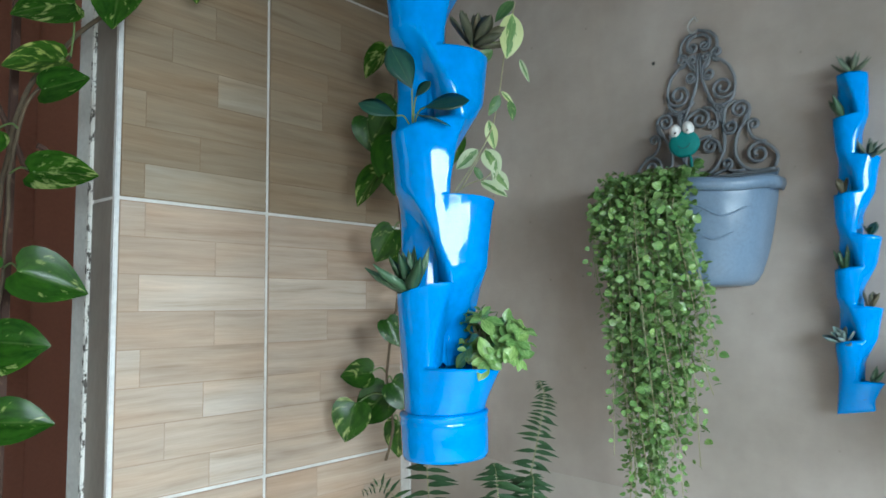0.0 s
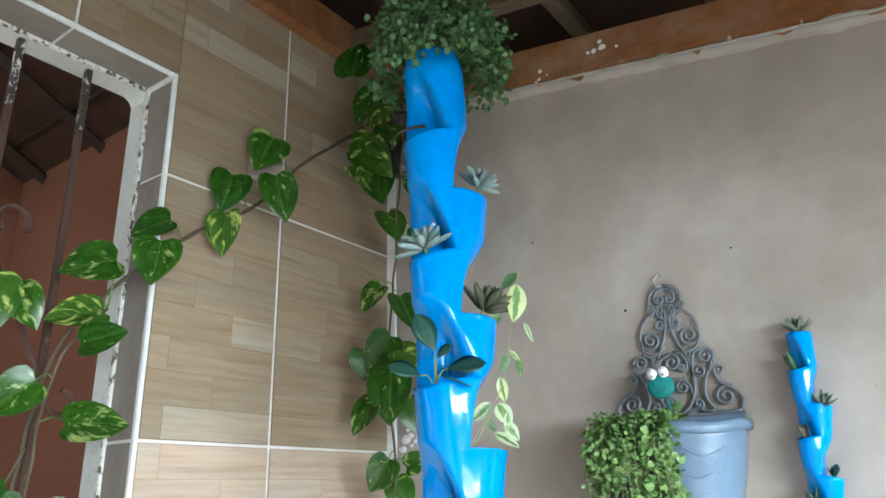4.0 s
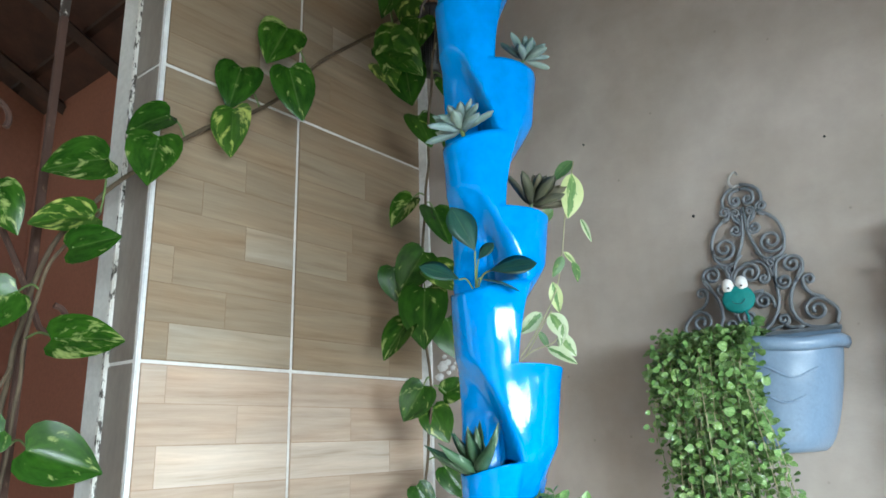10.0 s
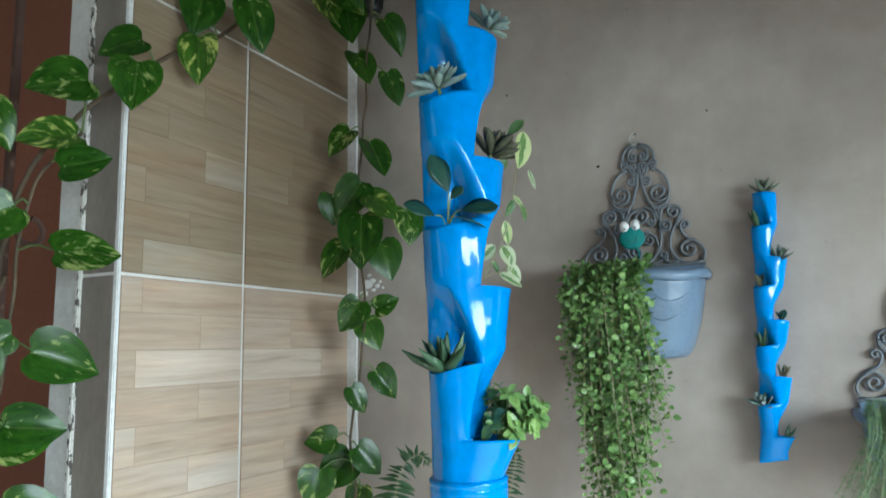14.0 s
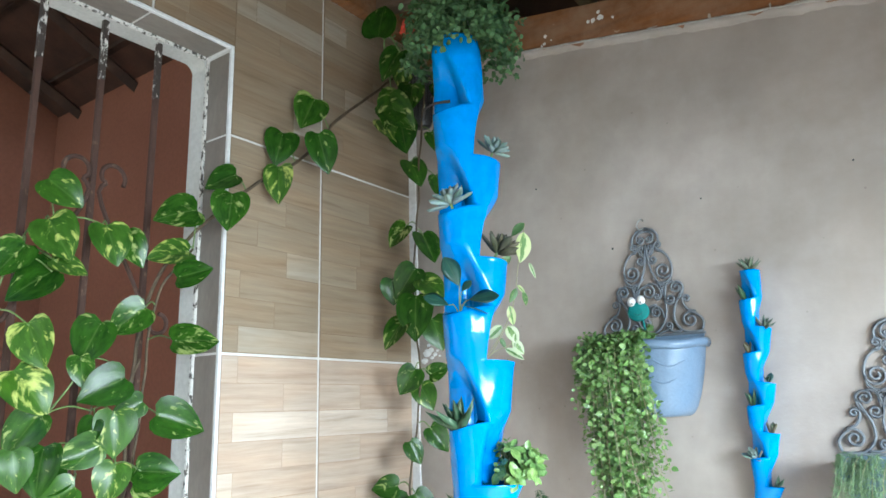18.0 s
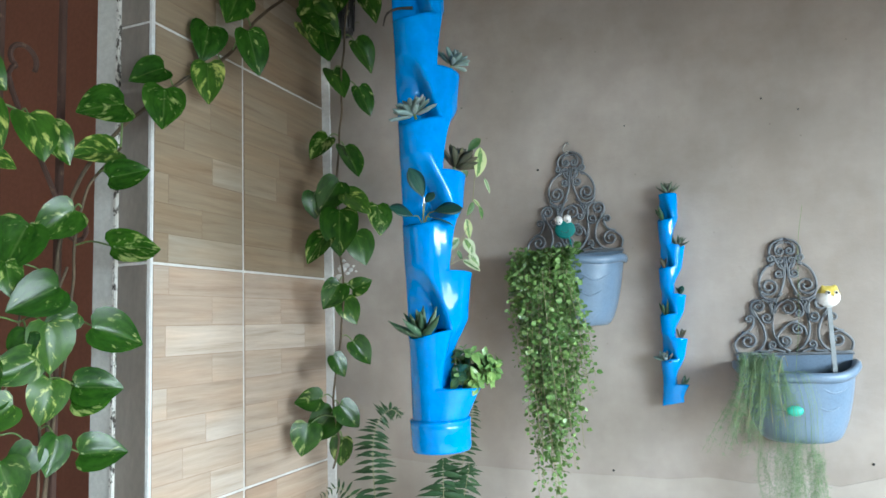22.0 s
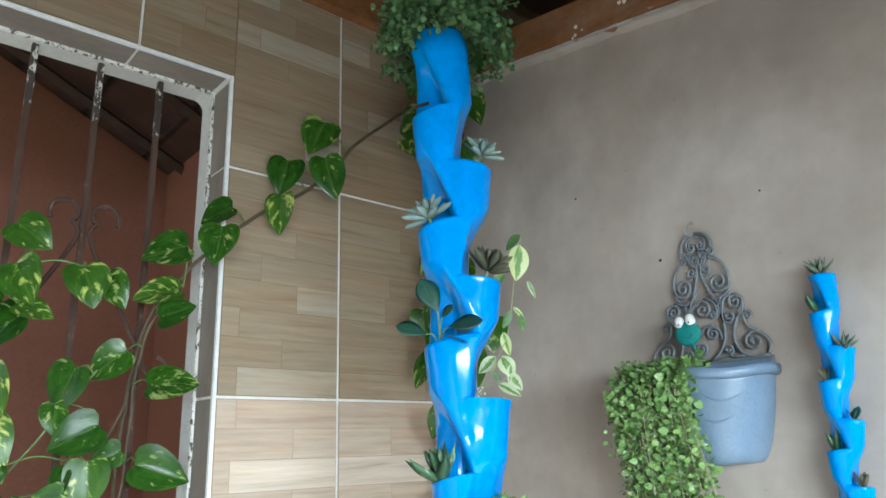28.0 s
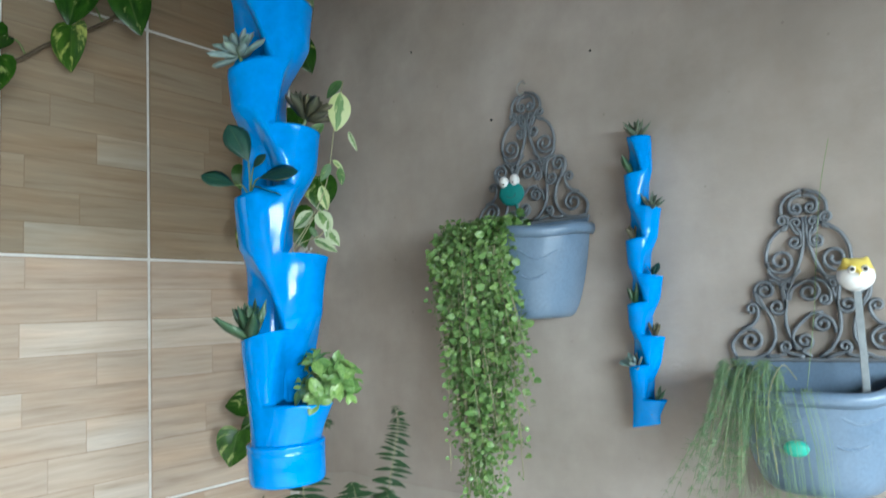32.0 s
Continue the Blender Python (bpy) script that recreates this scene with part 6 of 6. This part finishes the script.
S_W2 = [(-1.56, 0.70, 2.06), (-1.585, 0.637, 1.961), (-1.60, 0.619, 1.863), (-1.60, 0.618, 1.758), (-1.61, 0.616, 1.656), (-1.62, 0.60, 1.509), (-1.65, 0.58, 1.2), (-1.65, 0.57, 0.95)]
S_W3 = [(-1.60, 0.528, 2.075), (-1.60, 0.46, 2.093), (-1.60, 0.415, 2.094), (-1.60, 0.368, 2.08), (-1.61, 0.320, 2.045), (-1.61, 0.278, 1.915), (-1.62, 0.262, 1.80), (-1.64, 0.27, 1.5), (-1.65, 0.28, 0.95)]
S_W4 = [(-1.60, 0.55, 1.88), (-1.60, 0.482, 1.781), (-1.60, 0.432, 1.708), (-1.60, 0.394, 1.656), (-1.62, 0.34, 1.57), (-1.64, 0.299, 1.40), (-1.65, 0.30, 0.95)]
pothos("pothos_vine", (-1.65, 0.45, WZ0), "bushy variegated pothos growing up through the window grille", [(S_W2, 0.0034, STEM_BROWN), (S_W3, 0.0024, STEM_GREEN), (S_W4, 0.0024, STEM_GREEN)], L_WIN, FLAT, (1, 4, 5, 6, 10, 11), 1.06)
L_LOW = [(-1.555, 0.298, 1.745, -50, 0.110), (-1.555, 0.361, 1.658, -126, 0.105), (-1.57, 0.597, 1.679, -157, 0.070), (-1.555, 0.519, 1.66, -86, 0.100), (-1.59, 0.5, 1.643, -114, 0.065), (-1.56, 0.496, 1.588, -158, 0.095), (-1.555, 0.532, 1.545, -105, 0.088), (-1.555, 0.374, 1.592, -99, 0.100), (-1.57, 0.324, 1.587, -80, 0.080), (-1.575, 0.438, 1.533, -155, 0.075), (-1.565, 0.453, 1.507, -153, 0.080), (-1.56, 0.587, 1.527, -5, 0.092), (-1.565, 0.581, 1.499, 12, 0.087), (-1.565, 0.602, 1.39, 2, 0.089), (-1.565, 0.552, 1.433, -105, 0.078), (-1.58, 0.512, 1.421, -122, 0.070), (-1.58, 0.44, 1.40, -70, 0.09), (-1.57, 0.40, 1.44, -120, 0.095), (-1.57, 0.56, 1.27, -70, 0.10), (-1.58, 0.46, 1.24, -100, 0.10)]
S_L1 = [(-1.60, 0.60, 1.78), (-1.60, 0.56, 1.66), (-1.60, 0.545, 1.52), (-1.61, 0.55, 1.40), (-1.63, 0.56, 1.2), (-1.65, 0.55, 0.95)]
S_L2 = [(-1.60, 0.50, 1.72), (-1.60, 0.47, 1.55), (-1.61, 0.455, 1.42), (-1.63, 0.44, 1.2), (-1.65, 0.44, 0.95)]
pothos("pothos_vine", (-1.65, 0.50, WZ0), "lower stems of variegated pothos in front of the window grille", [(S_L1, 0.0032, STEM_BROWN), (S_L2, 0.0026, STEM_BROWN)], L_LOW, FLAT, (0, 3, 6, 8, 10), 1.02)
L_CORN = [(-1.42, 1.40, 2.24, -134, 0.09), (-1.38, 1.43, 2.21, -67, 0.112), (-1.40, 1.42, 2.09, -125, 0.113), (-1.39, 1.43, 2.05, -34, 0.10), (-1.46, 1.37, 2.06, -87, 0.085), (-1.40, 1.42, 2.00, -94, 0.145), (-1.43, 1.39, 1.92, -130, 0.102), (-1.36, 1.45, 1.93, -73, 0.106), (-1.30, 1.49, 2.02, -84, 0.10), (-1.40, 1.41, 1.77, -122, 0.092), (-1.37, 1.44, 1.75, 25, 0.07), (-1.39, 1.42, 1.72, -63, 0.086), (-1.37, 1.44, 1.59, -50, 0.09), (-1.42, 1.40, 1.55, -62, 0.075), (-1.45, 1.38, 1.42, -176, 0.08), (-1.42, 1.40, 1.38, -131, 0.114), (-1.41, 1.41, 1.40, -49, 0.092), (-1.48, 1.35, 1.35, -104, 0.094), (-1.40, 1.42, 1.30, -99, 0.09)]
L_UP = [(-1.49, 1.345, 2.90, 82, 0.132), (-1.43, 1.39, 2.86, -123, 0.121), (-1.43, 1.39, 2.69, -112, 0.142), (-1.49, 1.35, 2.60, -50, 0.10), (-1.35, 1.45, 2.55, -54, 0.109), (-1.34, 1.46, 2.41, -68, 0.10), (-1.41, 1.41, 2.46, -66, 0.10), (-1.33, 1.47, 2.72, -65, 0.11), (-1.33, 1.46, 2.90, -62, 0.117), (-1.42, 1.40, 2.82, -100, 0.10), (-1.47, 1.36, 2.66, -48, 0.137), (-1.385, 1.40, 2.72, -97, 0.105), (-1.43, 1.39, 2.60, -84, 0.12)]
S_CORN = [(-1.385, 1.435, 2.80), (-1.36, 1.43, 2.74), (-1.37, 1.43, 2.60), (-1.384, 1.427, 2.445), (-1.388, 1.424, 2.353), (-1.396, 1.418, 2.217), (-1.400, 1.415, 2.113), (-1.407, 1.410, 1.995), (-1.398, 1.416, 1.850), (-1.391, 1.421, 1.750), (-1.396, 1.418, 1.623), (-1.409, 1.408, 1.511), (-1.421, 1.400, 1.401), (-1.409, 1.408, 1.292), (-1.425, 1.40, 1.21)]
S_UP = [(-1.40, 1.43, 2.80), (-1.43, 1.39, 2.86), (-1.46, 1.37, 2.92), (-1.48, 1.36, 2.88), (-1.46, 1.37, 2.75), (-1.45, 1.38, 2.62)]
pothos("pothos_vine", (-1.39, 1.43, 2.62), "variegated pothos trailing down the corner from a hanging pot", [(S_CORN, 0.0034, STEM_BROWN), (S_UP, 0.003, STEM_GREEN)], L_UP + L_CORN, CORNER, (3, 6, 9, 16, 20, 24), 1.01)

# dark basket pot that hangs in the corner, with a red clip
PX, PY = -1.388, 1.452
pot = thing("hanging_pot", (PX, PY, 2.60), "black slatted plastic pot with pale roots hanging in the corner", "pot")
part("bowl", lathe(bmesh.new(), [(0.026, 0.0), (0.030, 0.004), (0.034, 0.09), (0.036, 0.18), (0.039, 0.184), (0.039, 0.195), (0.034, 0.196), (0.032, 0.18), (0.014, 0.175)], (PX, PY, 2.585), 20), BLACK_PLASTIC, pot, "", True)
for k in range(12):
    a = 2 * math.pi * k / 12
    c, s = math.cos(a), math.sin(a)
    part("slat", rod([(PX + 0.032 * c, PY + 0.032 * s, 2.60), (PX + 0.0380 * c, PY + 0.0380 * s, 2.765)], 0.0032, 5), BLACK_PLASTIC, pot)
for k in range(9):
    a = radians(-150 + 22 * k)
    c, s = math.cos(a), math.sin(a)
    z = 2.62 + 0.02 * ((k * 5) % 8)
    part("root", rod(smooth_line([(PX + 0.034 * c, PY + 0.034 * s, z), (PX + 0.044 * c, PY + 0.044 * s, z + 0.012), (PX + 0.054 * c, PY + 0.052 * s, z + 0.005)], 3), 0.0019, 5, taper=lambda q: 1 - 0.6 * q), STEM_PALE, pot, "pale root")
for k in range(3):
    a = radians(90 + 120 * k)
    part("hanger_wire", rod([(PX + 0.036 * math.cos(a), PY + 0.036 * math.sin(a), 2.775), (PX, PY, 3.06)], 0.0011, 5), WIRE, pot)
part("hanger_wire", rod([(PX, PY, 3.06), (PX, PY, 3.16)], 0.0013, 5), WIRE, pot)
clip = thing("red_clip", (-1.37, 1.37, 2.90), "small faded red plastic clip among the leaves", "clip")
cb = bmesh.new()
for k in range(7):
    box(cb, (-0.024 + 0.007 * k, -0.004, -0.022 + 0.003 * (k % 2)), (-0.018 + 0.007 * k, 0.004, 0.022 - 0.003 * (k % 3)), 0.001)
box(cb, (-0.024, -0.006, -0.004), (0.024, 0.002, 0.004), 0.001)
cb.transform(Matrix.Translation((-1.37, 1.37, 2.915)) @ Matrix.Rotation(radians(40), 4, "Z") @ Matrix.Rotation(radians(14), 4, "Y") @ Matrix.Scale(1.25, 4))
part("comb", cb, RED, clip)
part("wire", rod([(-1.37, 1.372, 2.93), (-1.375, 1.42, 3.02), (PX, PY, 3.10)], 0.001, 5), WIRE, clip)

# ---- ferns below ----


def frond(parent, pts, width, count, face):
    line = smooth_line(pts, 8)
    part("frond_stem", rod(line, 0.0017, 5, taper=lambda s: 1 - 0.6 * s), STEM_PALE, parent)
    n = len(line) - 1
    for k in range(count):
        s = 0.15 + 0.85 * k / (count - 1)
        i = min(n - 1, int(s * n))
        p = line[i].lerp(line[i + 1], s * n - i)
        ahead = (line[i + 1] - line[i]).normalized()
        out = ahead.cross(Vector(face)).normalized()
        w = width * (1 - 0.82 * max(0.0, s - 0.35) / 0.65) * min(1.0, 0.5 + 2 * s)
        for sgn in (-1, 1):
            if rnd(0, 1) < 0.1:
                continue
            d = out * sgn + ahead * rnd(0.15, 0.5) + Vector(face) * rnd(-0.35, 0.25) + Vector((0, 0, rnd(-0.5, -0.1)))
            leaf(LEAFLET, parent, set_along(p, d, Vector(face) + Vector((0, 0, 0.6))), w * rnd(0.65, 1.15), "leaflet", 1.0)


fern_stand = thing("plant_stand", (-1.15, 1.42, 0), "plain dark wooden plant stand below the ferns", "stand")
part("top", boxed((-1.30, 1.29, 0.56), (-1.0, 1.55, 0.585), 0.004), DUSTY, fern_stand)
for x in (-1.28, -1.02):
    for y in (1.31, 1.53):
        part("leg", boxed((x - 0.015, y - 0.015, 0), (x + 0.015, y + 0.015, 0.56), 0.003), DUSTY, fern_stand)
fpot = thing("flower_pot", (-1.15, 1.42, 0.586), "terracotta pot that holds the ferns", "pot")
part("bowl", lathe(bmesh.new(), [(0.07, 0.0), (0.075, 0.004), (0.10, 0.16), (0.112, 0.162), (0.114, 0.19), (0.10, 0.19), (0.095, 0.17), (0.03, 0.165)], (-1.15, 1.42, 0.586), 24), TERRACOTTA, fpot, "", True)
fern = thing("fern", (-1.15, 1.42, 0.76), "sword fern with dark green toothed fronds", "fern")
FF = (0.5, -0.85, 0.1)
frond(fern, [(-1.17, 1.42, 0.755), (-1.27, 1.41, 1.0), (-1.29, 1.40, 1.20), (-1.28, 1.40, 1.33), (-1.235, 1.405, 1.385), (-1.20, 1.41, 1.37)], 0.070, 44, FF)
frond(fern, [(-1.13, 1.42, 0.755), (-1.08, 1.42, 1.0), (-1.03, 1.415, 1.18), (-0.995, 1.41, 1.30), (-0.975, 1.41, 1.39), (-0.985, 1.41, 1.425)], 0.06, 42, FF)
frond(fern, [(-1.12, 1.41, 0.755), (-1.07, 1.38, 0.98), (-1.05, 1.35, 1.15), (-1.04, 1.33, 1.24), (-1.03, 1.31, 1.27)], 0.085, 32, FF)
frond(fern, [(-1.13, 1.43, 0.755), (-1.06, 1.42, 0.98), (-1.01, 1.40, 1.14), (-0.985, 1.38, 1.22), (-0.975, 1.36, 1.25)], 0.08, 30, FF)
frond(fern, [(-1.14, 1.44, 0.755), (-1.05, 1.46, 0.95), (-0.95, 1.47, 1.06), (-0.86, 1.46, 1.10), (-0.79, 1.45, 1.115)], 0.065, 22, FF)
frond(fern, [(-1.18, 1.42, 0.755), (-1.24, 1.38, 0.95), (-1.30, 1.35, 1.10), (-1.36, 1.33, 1.17), (-1.42, 1.32, 1.15)], 0.06, 20, FF)

# ---- the tiles, each on its bed of grout ----
G = 0.0034


# tone of each printed strip, row by row from the top, as (where it ends across the tile, tone), for the tiles beside the corner
PRINTS = {
    (1, 3): [[(0.45, 0.35), (1, 0.5)], [(1, 0.45)], [(0.6, 0.5), (1, 0.35)], [(0.3, 0.4), (1, 0.5)], [(0.62, 0.5), (1, 0.8)], [(0.14, 0.78), (1, 0.45)], [(0.5, 0.35), (1, 0.45)], [(0.14, 0.5), (1, 0.85)]],
    (0, 3): [[(1, 0.3)], [(0.5, 0.4), (1, 0.25)], [(1, 0.35)], [(0.4, 0.45), (1, 0.2)], [(0.36, 0.74), (1, 0.25)], [(1, 0.3)], [(0.55, 0.4), (1, 0.2)], [(0.7, 0.45), (1, 0.3)]],
    (1, 2): [[(0.15, 0.6), (1, 0.4)], [(0.62, 0.3), (1, 0.55)], [(0.12, 0.5), (1, 0.9)], [(0.62, 0.45), (1, 0.7)], [(0.14, 0.78), (1, 0.45)], [(0.55, 0.6), (1, 0.8)], [(0.3, 0.5), (1, 0.75)], [(0.6, 0.65), (1, 0.9)]],
    (0, 2): [[(1, 0.3)], [(0.4, 0.55), (1, 0.35)], [(0.7, 0.9), (1, 0.6)], [(0.4, 0.65), (1, 0.4)], [(1, 0.45)], [(0.35, 0.6), (1, 0.4)], [(0.6, 0.65), (1, 0.45)], [(1, 0.5)]],
}
printed = random.Random(11)


def chance_print():
    return [[(c, printed.choice((0.2, 0.35, 0.45, 0.5, 0.9)))  for c in ((1,) if printed.random() < 0.3 else (round(printed.uniform(0.2, 0.7), 2), 1))] for _ in range(8)]


def tile(lo, hi, stuff=None, rows=None):
    """One tile with softened edges under the tiled wall; its face carries the printed strips, eight rows to a full tile."""
    # rows below 1.8 m take the pink print, paled for the stronger light there
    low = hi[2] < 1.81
    size = tuple(round(b - a, 4) for a, b in zip(lo, hi))
    if min(size) < 0.004:
        return
    bm = bmesh.new()
    box(bm, [-s / 2 for s in size], [s / 2 for s in size], 0.0014)
    if rows:
        tone = bm.loops.layers.float_color.new("strip")
        for f in bm.faces:
            for loop in f.loops:
                loop[tone] = (0.0, 0.3, 0.0, 1.0)
        mid = [(a + b) / 2 for a, b in zip(lo, hi)]
        top = math.ceil(hi[2] / 0.6 - 0.02) * 0.6
        e, j = 0.0016, 0.0008
        for r, row in enumerate(rows):
            z1, z0 = min(top - 0.075 * r, hi[2] - e), max(top - 0.075 * (r + 1), lo[2] + e)
            if z1 - z0 < 0.004:
                continue
            y0 = lo[1] + e
            for end, t in row:
                y1 = lo[1] + e + (hi[1] - lo[1] - 2 * e) * end
                f = bm.faces.new([bm.verts.new((size[0] / 2 + 0.0003, y - mid[1], z - mid[2])) for y, z in ((y0 + j, z0 + j), (y1 - j, z0 + j), (y1 - j, z1 - j), (y0 + j, z1 - j))])
                c = (t + printed.uniform(-0.06, 0.06), printed.random(), 0.0, 1.0)
                for loop in f.loops:
                    loop[tone] = c
                y0 = y1
    ob = new("tile", finish("tile", bm, stuff or (TILE_PINK_LIT if low else TILE_OLIVE_SHADED)))
    ob.parent = tiled_wall
    ob.matrix_basis = Matrix.Translation([(a + b) / 2 for a, b in zip(lo, hi)])


cols = [1.59, 1.143, 0.543, -0.057, -0.657, -1.257, -1.857, -2.457]
for c, (c1, c0) in enumerate(zip(cols, cols[1:])):
    for r in range(5):
        y0, y1, z0, z1 = c0 + G, c1 - (0.001 if c1 == 1.59 else G), 0.6 * r + G, 0.6 * (r + 1) - G
        pieces = [(y0, y1, z0, z1)]
        if y1 > WY0 and y0 < WY1 and z1 > WZ0 and z0 < WZ1:
            pieces = []
            ya, yb = max(y0, WY0 - 0.0095), min(y1, WY1 + 0.0095)
            if y1 > WY1 + 0.02:
                pieces.append((WY1 + 0.0095, y1, z0, min(z1, 9)))
            if y0 < WY0 - 0.02:
                pieces.append((y0, WY0 - 0.0095, z0, z1))
            if z1 > WZ1 + 0.02:
                pieces.append((y0 if y0 > WY0 - 0.02 else WY0 - 0.0095, yb, WZ1 + 0.0095, z1))
            if z0 < WZ0 - 0.02:
                pieces.append((ya, yb, z0, WZ0 - 0.013))
        for p in pieces:
            tile((XW - 0.011, p[0], p[2]), (XW, p[1], p[3]), None, PRINTS.get((c, r)) or chance_print())
# tiles of the reveal: jambs and head
for r in range(1, 5):
    z0, z1 = max(WZ0 + 0.015, 0.6 * r + G), min(WZ1 - 0.009, 0.6 * (r + 1) - G)
    if z1 > z0:
        tile((-1.655, WY1 - 0.001, z0), (XW - 0.010, WY1 + 0.008, z1), REVEAL)
        tile((-1.655, WY0 - 0.008, z0), (XW - 0.010, WY0 + 0.001, z1), REVEAL)
for y0, y1 in ((WY0 + 0.01, -0.057 - G), (-0.057 + G, 0.543 - G), (0.543 + G, WY1 - 0.009)):
    tile((-1.655, y0, WZ1 - 0.001), (XW - 0.010, y1, WZ1 + 0.008), REVEAL)
